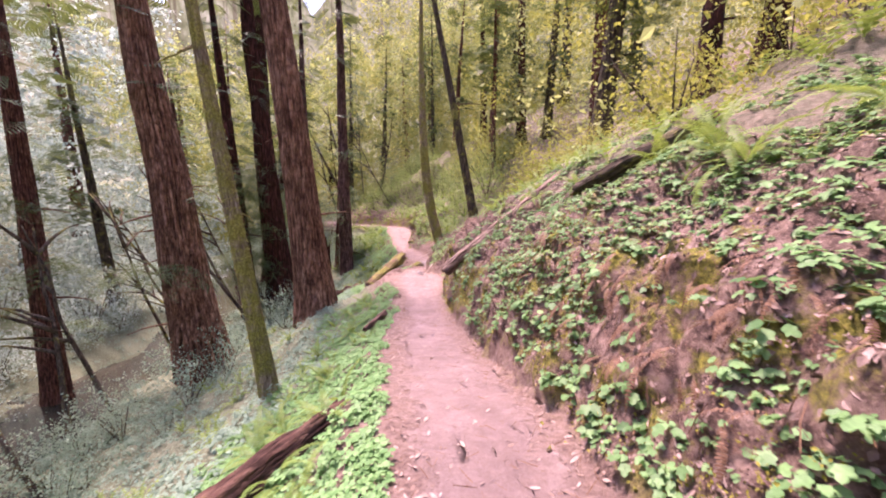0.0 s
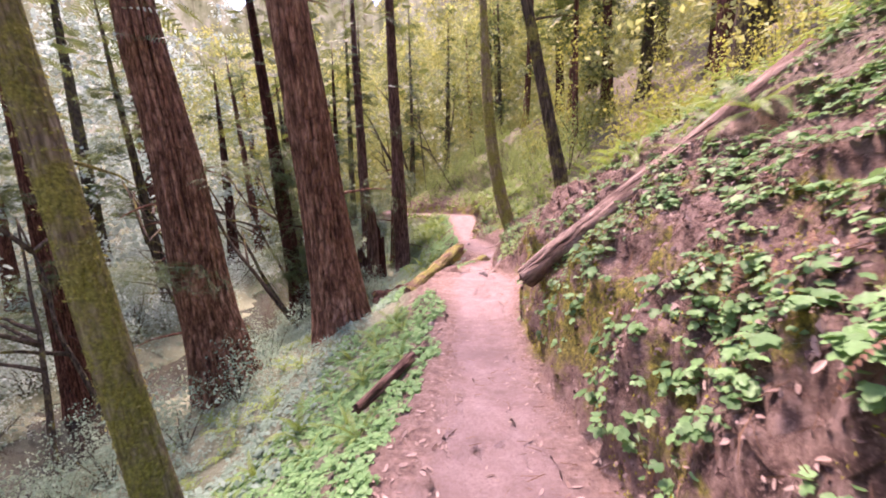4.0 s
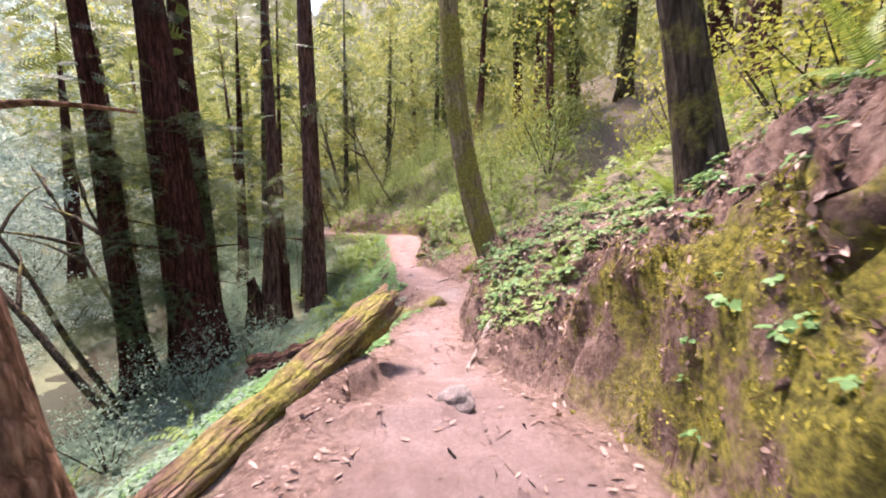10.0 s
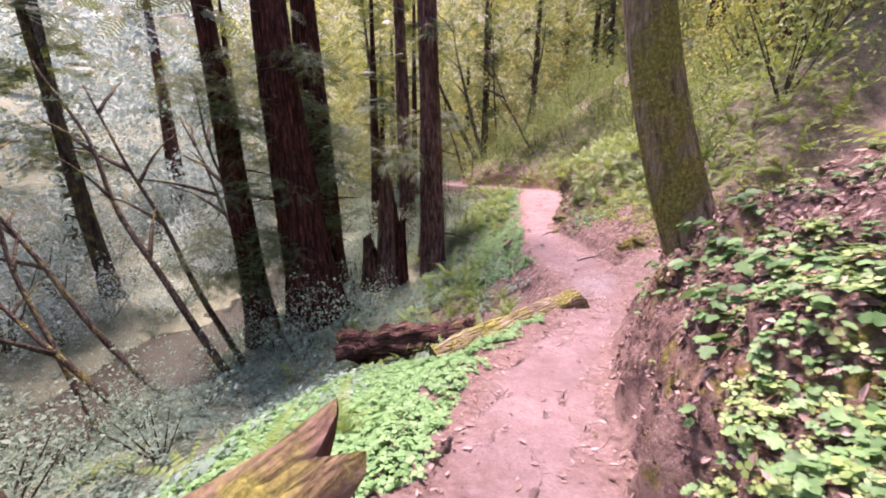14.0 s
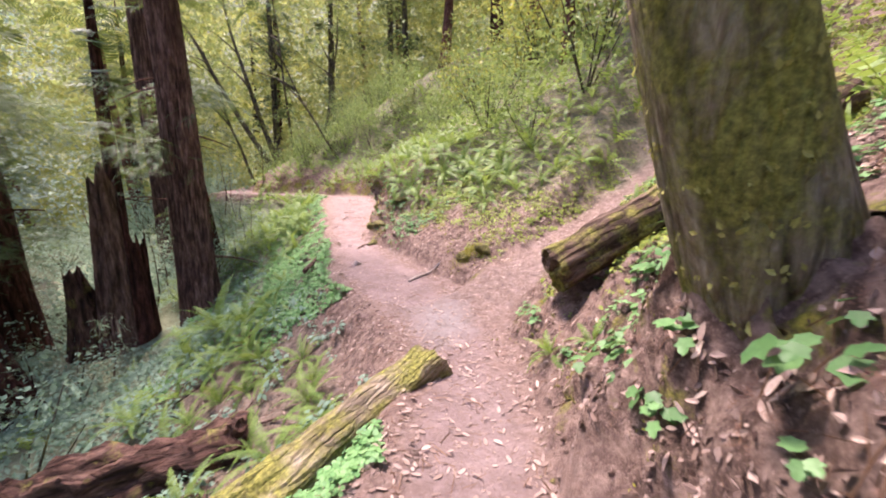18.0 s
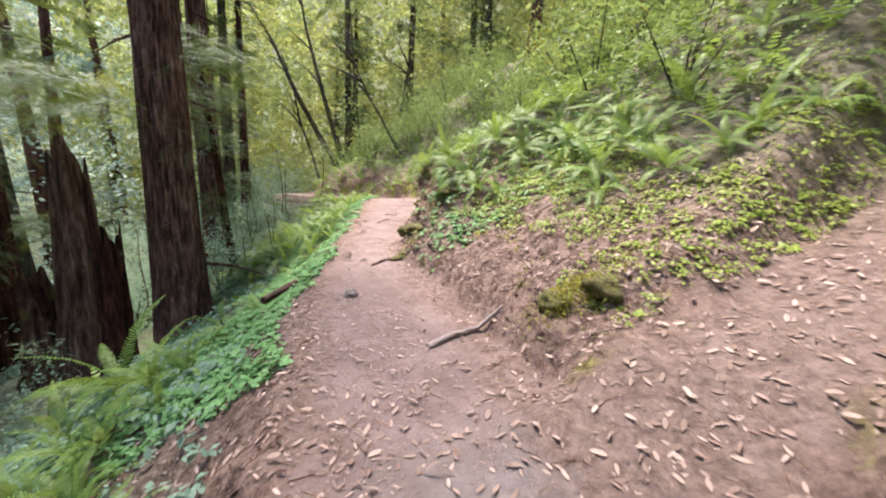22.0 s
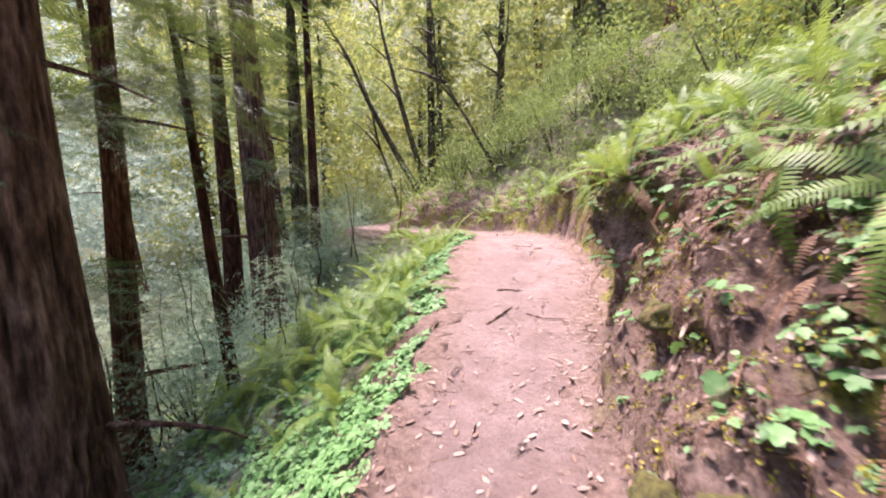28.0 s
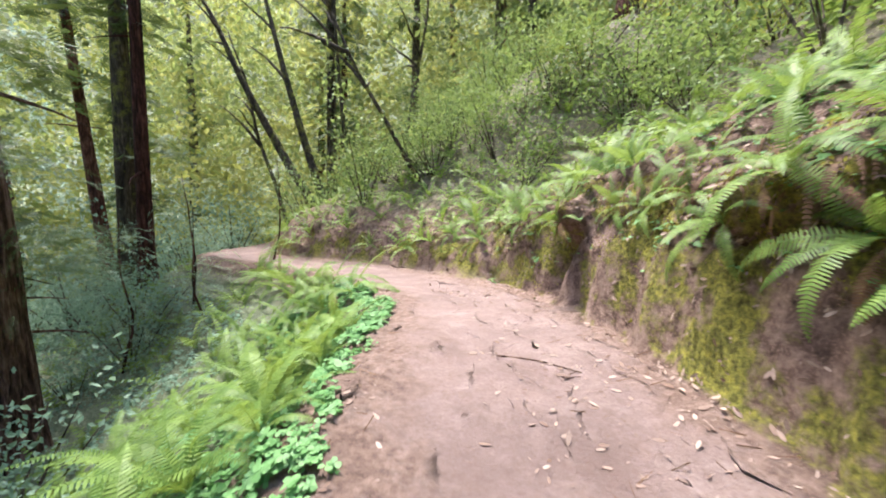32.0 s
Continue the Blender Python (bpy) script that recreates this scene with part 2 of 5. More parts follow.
def mixed(t, fac, a, b, kind="MIX"):
    n = t.nodes.new("ShaderNodeMix")
    n.data_type, n.blend_type = "RGBA", kind
    if hasattr(fac, "is_linked"):
        t.links.new(fac, n.inputs[0])
    else:
        n.inputs[0].default_value = fac
    for k, v in ((6, a), (7, b)):
        if hasattr(v, "is_linked"):
            t.links.new(v, n.inputs[k])
        else:
            n.inputs[k].default_value = (*v, 1)
    return n.outputs[2]


def bump(t, b, height, strength=0.5, distance=0.02):
    n = t.nodes.new("ShaderNodeBump")
    n.inputs["Strength"].default_value, n.inputs["Distance"].default_value = strength, distance
    t.links.new(height, n.inputs["Height"])
    t.links.new(n.outputs[0], b.inputs["Normal"])


def attribute(t, name):
    n = t.nodes.new("ShaderNodeAttribute")
    n.attribute_name = name
    return n.outputs["Fac"]


def coords(t, scale=(1, 1, 1)):
    c = t.nodes.new("ShaderNodeTexCoord")
    m = t.nodes.new("ShaderNodeMapping")
    m.inputs["Scale"].default_value = scale
    t.links.new(c.outputs["Object"], m.inputs[0])
    return m.outputs[0]


def ground_material():
    m, t, b = node_material("forest_ground")
    v = coords(t)
    soil = ramp(t, noise_node(t, 9, 8, 0.7, v), [(0.33, (0.038, 0.022, 0.018)), (0.46, (0.13, 0.082, 0.066)), (0.64, (0.30, 0.21, 0.175))])
    soil = mixed(t, ramp(t, noise_node(t, 55, 5, 0.7, v), [(0.54, (0, 0, 0)), (0.64, (0.7, 0.7, 0.7))]), soil, (0.34, 0.235, 0.19))
    moss = ramp(t, noise_node(t, 22, 8, 0.75, v), [(0.34, (0.035, 0.032, 0.01)), (0.48, (0.14, 0.135, 0.03)), (0.66, (0.36, 0.33, 0.06))])
    more = t.nodes.new("ShaderNodeMath")
    more.operation = "MULTIPLY_ADD"
    more.inputs[1].default_value, more.inputs[2].default_value = 0.4, -0.4
    t.links.new(attribute(t, "moss"), more.inputs[0])
    where = t.nodes.new("ShaderNodeMath")
    where.operation = "ADD"
    t.links.new(noise_node(t, 1.9, 7, 0.68, v), where.inputs[0])
    t.links.new(more.outputs[0], where.inputs[1])
    where = ramp(t, where.outputs[0], [(0.49, (0, 0, 0)), (0.57, (1, 1, 1))])
    soil = mixed(t, where, soil, moss)
    green = ramp(t, noise_node(t, 20, 5, 0.7, v), [(0.3, (0.075, 0.10, 0.055)), (0.5, (0.16, 0.21, 0.125)), (0.7, (0.27, 0.33, 0.21))])
    soil = mixed(t, attribute(t, "green"), soil, green)
    dirt = ramp(t, noise_node(t, 2.3, 8, 0.65, v), [(0.3, (0.2, 0.14, 0.125)), (0.5, (0.30, 0.22, 0.205)), (0.72, (0.42, 0.32, 0.3))])
    dirt = mixed(t, ramp(t, noise_node(t, 0.9, 5, 0.6, v), [(0.42, (0.55, 0.55, 0.55)), (0.6, (0, 0, 0))]), dirt, (0.2, 0.145, 0.135))
    dirt = mixed(t, ramp(t, noise_node(t, 42, 6, 0.75, v), [(0.35, (0.7, 0.7, 0.7)), (0.62, (0, 0, 0))]), dirt, (0.19, 0.125, 0.11))
    grey = ramp(t, noise_node(t, 6, 8, 0.7, v), [(0.3, (0.16, 0.135, 0.125)), (0.7, (0.36, 0.325, 0.315))])
    dirt = mixed(t, attribute(t, "grey"), dirt, grey)
    margin = ramp(t, noise_node(t, 14, 8, 0.75, v), [(0.32, (0.09, 0.055, 0.042)), (0.5, (0.21, 0.14, 0.115)), (0.68, (0.34, 0.24, 0.2))])
    loose = t.nodes.new("ShaderNodeMath")
    loose.operation = "MULTIPLY_ADD"
    loose.inputs[1].default_value = 0.9
    t.links.new(noise_node(t, 3.1, 7, 0.7, v), loose.inputs[0])
    t.links.new(attribute(t, "margin"), loose.inputs[2])
    dirt = mixed(t, ramp(t, loose.outputs[0], [(0.52, (0, 0, 0)), (0.85, (0.9, 0.9, 0.9))]), dirt, margin)
    scuff = ramp(t, noise_node(t, 5, 9, 0.8, v), [(0.5, (0, 0, 0)), (0.64, (0.3, 0.3, 0.3))])
    dirt = mixed(t, scuff, dirt, (0.42, 0.33, 0.31))
    colour = mixed(t, attribute(t, "trail"), soil, dirt)
    t.links.new(colour, b.inputs["Base Color"])
    b.inputs["Roughness"].default_value = 0.92
    b.inputs["Specular IOR Level"].default_value = 0.2
    bump(t, b, noise_node(t, 26, 9, 0.78, v), 0.9, 0.05)
    return m


def bark_material(name, dark, mid, light, scale=1.0, moss=0.0, plate=1.1):
    m, t, b = node_material(name)
    v = coords(t, (11 * scale, 11 * scale, 1.9 * scale))
    n = noise_node(t, 1, 9, 0.72, v)
    colour = ramp(t, n, [(0.36, dark), (0.5, mid), (0.66, light)])
    colour = mixed(t, ramp(t, noise_node(t, 1.2, 4, 0.6, coords(t)), [(0.4, (0, 0, 0)), (0.7, (0.5, 0.5, 0.5))]), colour, dark)
    cell = t.nodes.new("ShaderNodeTexVoronoi")
    cell.feature = "DISTANCE_TO_EDGE"
    cell.inputs["Scale"].default_value = 1.0
    warp = t.nodes.new("ShaderNodeMix")
    warp.data_type, warp.blend_type = "RGBA", "ADD"
    warp.inputs[0].default_value = 1.7
    t.links.new(coords(t, (9 * scale, 9 * scale, plate * scale)), warp.inputs[6])
    wob = t.nodes.new("ShaderNodeTexNoise")
    wob.inputs["Scale"].default_value = 3.5 * scale
    wob.inputs["Detail"].default_value = 5
    t.links.new(coords(t), wob.inputs["Vector"])
    t.links.new(wob.outputs["Color"], warp.inputs[7])
    t.links.new(warp.outputs[2], cell.inputs["Vector"])
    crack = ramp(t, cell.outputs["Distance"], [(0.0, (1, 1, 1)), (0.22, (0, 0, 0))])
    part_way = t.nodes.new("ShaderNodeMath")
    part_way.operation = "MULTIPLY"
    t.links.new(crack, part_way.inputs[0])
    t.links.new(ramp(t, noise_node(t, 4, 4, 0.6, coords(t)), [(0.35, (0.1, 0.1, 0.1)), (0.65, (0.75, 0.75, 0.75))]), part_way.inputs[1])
    # cracks and furrows are coloured below the darkest bark tone
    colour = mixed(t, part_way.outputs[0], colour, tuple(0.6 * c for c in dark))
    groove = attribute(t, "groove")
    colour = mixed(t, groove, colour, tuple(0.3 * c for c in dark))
    if moss:
        g = ramp(t, noise_node(t, 2.2, 6, 0.7, coords(t)), [(0.62 - 0.3 * moss, (0, 0, 0)), (0.78 - 0.3 * moss, (0.9, 0.9, 0.9))])
        green = ramp(t, noise_node(t, 30, 5, 0.7, coords(t)), [(0.32, (0.08, 0.08, 0.018)), (0.5, (0.22, 0.215, 0.05)), (0.68, (0.42, 0.40, 0.09))])
        colour = mixed(t, g, colour, green)
    t.links.new(colour, b.inputs["Base Color"])
    b.inputs["Roughness"].default_value = 0.9
    b.inputs["Specular IOR Level"].default_value = 0.15
    deep = t.nodes.new("ShaderNodeMath")
    deep.operation = "SUBTRACT"
    t.links.new(n, deep.inputs[0])
    half = t.nodes.new("ShaderNodeMath")
    half.operation = "MULTIPLY"
    half.inputs[1].default_value = 0.5
    t.links.new(crack, half.inputs[0])
    t.links.new(half.outputs[0], deep.inputs[1])
    bump(t, b, deep.outputs[0], 1.0, 0.06)
    return m


def leaf_material(name, a, c, shine=0.45, letting=0.5, spread=1.0, warmth=0.3):
    """Leaves: green at random per leaf, light passing through them."""
    m, t, b = node_material(name)
    g = t.nodes.new("ShaderNodeNewGeometry")
    o = t.nodes.new("ShaderNodeObjectInfo")
    add = t.nodes.new("ShaderNodeMath")
    add.operation = "ADD"
    t.links.new(g.outputs["Random Per Island"], add.inputs[0])
    t.links.new(o.outputs["Random"], add.inputs[1])
    half = t.nodes.new("ShaderNodeMath")
    half.operation = "MULTIPLY"
    half.inputs[1].default_value = 0.5 * spread
    t.links.new(add.outputs[0], half.inputs[0])
    colour = ramp(t, half.outputs[0], [(0.1, a), (0.9, c)])
    colour = mixed(t, ramp(t, noise_node(t, 60, 3, 0.6, coords(t)), [(0.4, (0.0, 0.0, 0.0)), (0.8, (0.35, 0.35, 0.35))]), colour, tuple(0.5 * q for q in a))
    t.links.new(colour, b.inputs["Base Color"])
    b.inputs["Roughness"].default_value = shine
    tr = t.nodes.new("ShaderNodeBsdfTranslucent")
    b.inputs["Specular IOR Level"].default_value = 0.3
    warm = mixed(t, warmth, colour, (0.35, 0.36, 0.03))
    t.links.new(warm, tr.inputs[0])
    mx = t.nodes.new("ShaderNodeMixShader")
    mx.inputs[0].default_value = letting
    t.links.new(b.outputs[0], mx.inputs[1])
    t.links.new(tr.outputs[0], mx.inputs[2])
    t.links.new(mx.outputs[0], t.nodes["Material Output"].inputs[0])
    return m


GROUND = ground_material()
PLATED = bark_material("plated_redwood_bark", (0.05, 0.02, 0.013), (0.25, 0.125, 0.082), (0.5, 0.30, 0.215), 0.8, 0.0, 3.6)
REDWOOD = bark_material("redwood_bark", (0.045, 0.018, 0.014), (0.18, 0.075, 0.055), (0.37, 0.19, 0.145), 1.4, plate=2.2)
STRINGY = bark_material("stringy_redwood_bark", (0.04, 0.02, 0.017), (0.16, 0.085, 0.07), (0.36, 0.22, 0.19), 1.0, 0.0, 0.45)
DARK_BARK = bark_material("dark_redwood_bark", (0.02, 0.008, 0.006), (0.085, 0.031, 0.024), (0.19, 0.08, 0.062))
GREY_BARK = bark_material("grey_bark", (0.035, 0.026, 0.019), (0.10, 0.078, 0.058), (0.21, 0.17, 0.13), 1.2, 0.35)
MOSSY_BARK = bark_material("mossy_bark", (0.13, 0.095, 0.06), (0.34, 0.265, 0.19), (0.58, 0.5, 0.39), 1.7, 0.76, 1.6)
DEAD_WOOD = bark_material("dead_wood", (0.05, 0.026, 0.02), (0.17, 0.10, 0.08), (0.34, 0.22, 0.18), 0.8)
LOG_BARK = bark_material("log_bark", (0.09, 0.055, 0.043), (0.30, 0.205, 0.165), (0.54, 0.40, 0.33), 0.9, 0.0, 0.6)
MOSS_LOG = bark_material("mossy_log_wood", (0.07, 0.04, 0.03), (0.24, 0.15, 0.11), (0.44, 0.31, 0.24), 1.3, 0.75)
ROTTEN_MOSS = bark_material("mossy_rotten_wood", (0.03, 0.017, 0.013), (0.11, 0.07, 0.05), (0.24, 0.165, 0.13), 0.8, 0.55)
ROTTEN = bark_material("rotten_wood", (0.03, 0.015, 0.012), (0.11, 0.058, 0.044), (0.25, 0.15, 0.115), 0.8, 0.2)


# ---- building blocks ----
def mesh_of(name, verts, faces, mats, smooth=True, attrs=None, face_mats=None):
    me = bpy.data.meshes.new(name)
    verts = np.asarray(verts, np.float32)
    faces = np.asarray(faces, np.int32)
    me.vertices.add(len(verts))
    me.vertices.foreach_set("co", verts.ravel())
    n, k = faces.shape
    me.loops.add(n * k)
    me.polygons.add(n)
    me.polygons.foreach_set("loop_start", np.arange(n, dtype=np.int32) * k)
    me.loops.foreach_set("vertex_index", faces.ravel())
    me.polygons.foreach_set("use_smooth", np.full(n, smooth))
    for q in mats if isinstance(mats, (list, tuple)) else [mats]:
        me.materials.append(q)
    if face_mats is not None:
        me.polygons.foreach_set("material_index", np.asarray(face_mats, np.int32))
    for key, values in (attrs or {}).items():
        a = me.attributes.new(key, "FLOAT", "POINT")
        a.data.foreach_set("value", np.asarray(values, np.float32))
    me.update(calc_edges=True)
    me.validate()
    return me


def mesh_part(name, me, parent, label=""):
    ob = new(name, me)
    ob.parent = parent
    return tagged(ob, label)


def thing(name, x, y, z, label, category, group="", kind=""):
    ob = new(name)
    ob.empty_display_size = 0.2
    ob.matrix_world = pose(x, y, z)
    return tagged(ob, label, category, group, kind)


def grid_faces(rows, cols, closed=False):
    """Quads over rows x cols of points, closed round each row or open."""
    a = np.arange(rows * cols).reshape(rows, cols)
    nxt = np.roll(a, -1, 1) if closed else a[:, 1:]
    cur = a if closed else a[:, :-1]
    return np.stack([cur[:-1], nxt[:-1], nxt[1:], cur[1:]], -1).reshape(-1, 4)


def tube(points, radii, sides=16, groove=0.0, ridges=9, seed=0.0, lump=0.06, cap=True):
    """A limb, log or trunk along points: rows of rings, with furrowed bark. Gives vertices, quads and how deep each lies in a furrow."""
    p = np.asarray(points, float)
    radii = np.asarray(radii, float)
    d = np.gradient(p, axis=0)
    d /= np.linalg.norm(d, axis=1)[:, None]
    ref = np.array([0.0, 1, 0]) if abs(d[0, 2]) > 0.6 else np.array([0.0, 0, 1])
    u = np.cross(d, ref)
    u /= np.linalg.norm(u, axis=1)[:, None]
    w = np.cross(d, u)
    ang = np.arange(sides) * 2 * np.pi / sides
    along = np.r_[0, np.cumsum(np.linalg.norm(np.diff(p, axis=0), axis=1))]
    A, S = np.meshgrid(ang, along)
    ca, sa = np.cos(A), np.sin(A)
    shape = lump * (vnoise(ca * 1.5 + seed, sa * 1.5 + S * 0.35, seed) + 0.5 * vnoise(ca * 3 + seed, sa * 3 + S * 1.1, seed + 1))
    wander = 1.2 * vnoise(S * 0.9, ca * 2 + seed, seed + 2)
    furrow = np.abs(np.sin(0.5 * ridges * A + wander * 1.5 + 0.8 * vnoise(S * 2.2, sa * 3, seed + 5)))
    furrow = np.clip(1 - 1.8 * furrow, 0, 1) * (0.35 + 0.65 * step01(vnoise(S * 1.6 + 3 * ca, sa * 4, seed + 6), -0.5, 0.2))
    rr = radii[:, None] * (1 + shape) - groove * furrow
    v = p[:, None] + rr[..., None] * (ca[..., None] * u[:, None] + sa[..., None] * w[:, None])
    verts, faces = v.reshape(-1, 3), grid_faces(len(p), sides, True)
    g = furrow.ravel()
    if cap:
        for row, end in ((0, p[0]), (len(p) - 1, p[-1])):
            c = len(verts)
            verts = np.vstack([verts, end])
            g = np.r_[g, 0]
            ring = row * sides + np.arange(sides)
            nxt = np.roll(ring, -1)
            faces = np.vstack([faces, np.stack([ring, nxt, np.full(sides, c), np.full(sides, c)], 1)[:, [1, 0, 2, 2]] if row == 0 else np.stack([ring, nxt, np.full(sides, c), np.full(sides, c)], 1)])
    return verts, faces, g


def quads_to_mesh(name, verts, faces, mats, attrs=None, smooth=True):
    """As mesh_of, for quads of which some have a doubled corner."""
    tri = faces[:, 2] == faces[:, 3]
    if not tri.any():
        return mesh_of(name, verts, faces, mats, smooth, attrs)
    q, t3 = faces[~tri], faces[tri][:, :3]
    both = np.vstack([q[:, [0, 1, 2]], q[:, [0, 2, 3]], t3])
    return mesh_of(name, verts, both, mats, smooth, attrs)


# ---- ground ----
def build_ground():
    near_l = [-(0.05 * k) for k in range(1, 41)]
    cols = sorted(set([-400, -250, -150, -100, -70, -50, -38, -30, -25] + [-22 + 0.7 * k for k in range(20)] + [-8 + 0.3 * k for k in range(20)]
                      + near_l + [0.0] + [round(0.06 * k, 3) for k in range(1, 60)] + [round(0.87 + 0.06 * k, 3) for k in range(26)] + [3.6 + 0.16 * k for k in range(16)] + [6.4 + 0.6 * k for k in range(16)] + [17, 20, 25, 32, 42, 60, 90, 150, 250, 400]))
    rows = sorted(set([-400, -200, -100, -50, -30, -20, -14, -9, -6, -4, -3, -2] + [-1.5 + 0.09 * k for k in range(430)]
                      + [37.5 + 0.2 * k for k in range(60)] + [50, 51.5, 53, 55, 58, 62, 68, 76, 90, 120, 170, 250, 400]))
    U, Y = np.meshgrid(cols, rows)
    l, r, _ = trail(np.clip(Y, -30, 60))
    X = l + U
    Z, on = ground_height(X, Y)
    dr = X - r
    mossy = step01(dr, -0.32, -0.14) * (1 - step01(dr, 0.9, 2.2)) * (1 - 0.7 * step01(Y, 7.5, 9) * (1 - step01(Y, 13, 14.5)) * step01(dr, 0.3, 0.55)) * (0.82 + 0.3 * step01(Y, 6.5, 8.5) * (1 - step01(Y, 13, 14.5)) * (1 - step01(dr, 0.4, 0.7)) + 0.14 * (1 - step01(Y, 6, 8)) + 0.22 * step01(Y, 28.6, 30) * (1 - step01(dr, 0.35, 0.7)))
    grey = 0.8 * step01(1.1 - side_near(X, Y)[0] + 0.3 * vnoise(X * 1.7, Y * 1.7, 42), 0, 1.2)
    mid = np.clip((X - l) / np.maximum(r - l, 0.4), 0, 1)
    margin = 0.75 * np.abs(2 * mid - 1) ** 2.5
    brown = step01(Y, 19.3, 20.3) * (1 - step01(Y, 24.2, 25.2)) * (1 - step01(l - X, 2.5, 4))
    green = 0.75 * (1 - 0.8 * brown) * np.maximum(step01(l - X, 0.15, 1.0), 0.5 * step01(dr, 0.9, 3)) * (1 - on)
    me = mesh_of("ground", np.stack([X + lean_out(X, np.clip(Y, -30, 60)), Y, Z], -1).reshape(-1, 3), grid_faces(len(rows), len(cols)), GROUND, True,
                 {"trail": on.ravel(), "moss": mossy.ravel(), "green": green.ravel(), "grey": grey.ravel(), "margin": margin.ravel()})
    ob = new("ground", me)
    tagged(ob, "packed earth trail cut along a steep wooded hillside", "ground", kind="structure")


build_ground()


def height_at(x, y):
    return float(ground_height(np.array([x]), np.array([y]))[0][0])


def build_creek():
    m, t, b = node_material("creek_water")
    b.inputs["Base Color"].default_value = (0.045, 0.042, 0.03, 1)
    b.inputs["Roughness"].default_value = 0.03
    b.inputs["Specular IOR Level"].default_value = 0.9
    bump(t, b, noise_node(t, 3, 4, 0.6, coords(t)), 0.2, 0.05)
    ys = np.linspace(-40, 70, 111)
    l, r, _ = trail(np.clip(ys, -30, 60))
    xs = np.linspace(-16.2, -9.8, 17)
    X = l[:, None] + xs[None]
    v = np.stack([X, np.repeat(ys[:, None], 17, 1), np.full(X.shape, WATER_Z)], -1).reshape(-1, 3)
    ob = new("water", mesh_of("water", v, grid_faces(111, 17), m))
    tagged(ob, "shallow brown creek at the foot of the slope", "creek", kind="structure")


build_creek()

# ---- leaf shapes and scattering ----
def frames_for(normals, spin):
    """Turns whose third axis is each normal, spun about it."""
    n = normals / np.linalg.norm(normals, axis=1)[:, None]
    ref = np.where(np.abs(n[:, 2:]) > 0.9, [[1.0, 0, 0]], [[0.0, 0, 1]])
    a = np.cross(ref, n)
    a /= np.linalg.norm(a, axis=1)[:, None]
    b = np.cross(n, a)
    c, s = np.cos(spin)[:, None], np.sin(spin)[:, None]
    return np.stack([c * a + s * b, c * b - s * a, n], -1)


def scattered(verts, faces, places, turns, sizes):
    """One copy of the shape for each place, as joined vertices and faces."""
    v = np.einsum("nij,kj->nki", turns, verts) * np.asarray(sizes)[:, None, None] + places[:, None]
    f = faces[None] + (np.arange(len(places)) * len(verts))[:, None, None]
    return v.reshape(-1, 3), f.reshape(-1, faces.shape[1])


def leaf_shape(width=0.7, cup=0.12, tip=0.0):
    """A folded leaf of unit length along +y: six points, four triangles."""
    v = np.array([(0, 0, 0), (-width / 2, 0.38, cup), (0, 0.5, 0), (width / 2, 0.38, cup), (0, 1, -tip)], float)
    f = np.array([(0, 2, 1), (0, 3, 2), (1, 2, 4), (2, 3, 4)])
    return v, f


def flat_leaf():
    """A lozenge leaf of unit length for masses of leaves far off."""
    return np.array([(0, 0, 0), (-0.3, 0.45, 0.05), (0, 1, -0.1), (0.3, 0.45, 0.05)], float), np.array([(0, 3, 2, 1)])


def slope_normals(x, y):
    e = 0.15
    zx = (ground_height(x + e, y, False)[0] - ground_height(x - e, y, False)[0]) / (2 * e)
    zy = (ground_height(x, y + e, False)[0] - ground_height(x, y - e, False)[0]) / (2 * e)
    n = np.stack([-zx, -zy, np.ones_like(zx)], -1)
    return n / np.linalg.norm(n, axis=1)[:, None]


rng = np.random.default_rng(11)
GREEN_LEAF = leaf_material("bright_leaf", (0.11, 0.26, 0.085), (0.31, 0.54, 0.22), 0.5, 0.35, 1.0, 0.08)
SORREL_LEAF = leaf_material("sorrel_leaf", (0.10, 0.185, 0.05), (0.29, 0.43, 0.14), 0.5, 0.35, 1.0, 0.12)
BANK_LEAF = leaf_material("bank_leaf", (0.055, 0.145, 0.045), (0.21, 0.40, 0.15), 0.5, 0.35, 1.0, 0.12)
FERN_LEAF = leaf_material("fern_leaf", (0.065, 0.14, 0.025), (0.24, 0.35, 0.085), 0.5, 0.42, 1.0, 0.22)
SLOPE_LEAF = leaf_material("slope_leaf", (0.13, 0.225, 0.15), (0.32, 0.45, 0.34), 0.6, 0.45, 1.0, 0.02)
NEEDLE = leaf_material("needle_leaf", (0.028, 0.065, 0.024), (0.10, 0.17, 0.07), 0.5, 0.3)
SHRUB_LEAF = leaf_material("shrub_leaf", (0.16, 0.26, 0.18), (0.36, 0.49, 0.36), 0.6, 0.5, 1.0, 0.02)
HILL_LEAF = leaf_material("hillside_leaf", (0.09, 0.15, 0.05), (0.27, 0.36, 0.12), 0.55, 0.45, 1.0, 0.15)
# sunlit yellow is mixed into the colour of these leaves
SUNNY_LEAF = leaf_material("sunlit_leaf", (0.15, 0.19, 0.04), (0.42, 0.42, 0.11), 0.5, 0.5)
# far leaves: sunshine and haze are put into their raised base colours
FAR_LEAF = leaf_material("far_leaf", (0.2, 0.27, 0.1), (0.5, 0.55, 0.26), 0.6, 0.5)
SUNLIT_FAR_LEAF = leaf_material("sunlit_far_leaf", (0.28, 0.30, 0.09), (0.62, 0.6, 0.26), 0.6, 0.5)
HAZED_FAR_LEAF = leaf_material("hazed_far_leaf", (0.29, 0.40, 0.33), (0.53, 0.63, 0.55), 0.6, 0.5, 1.0, 0.0)
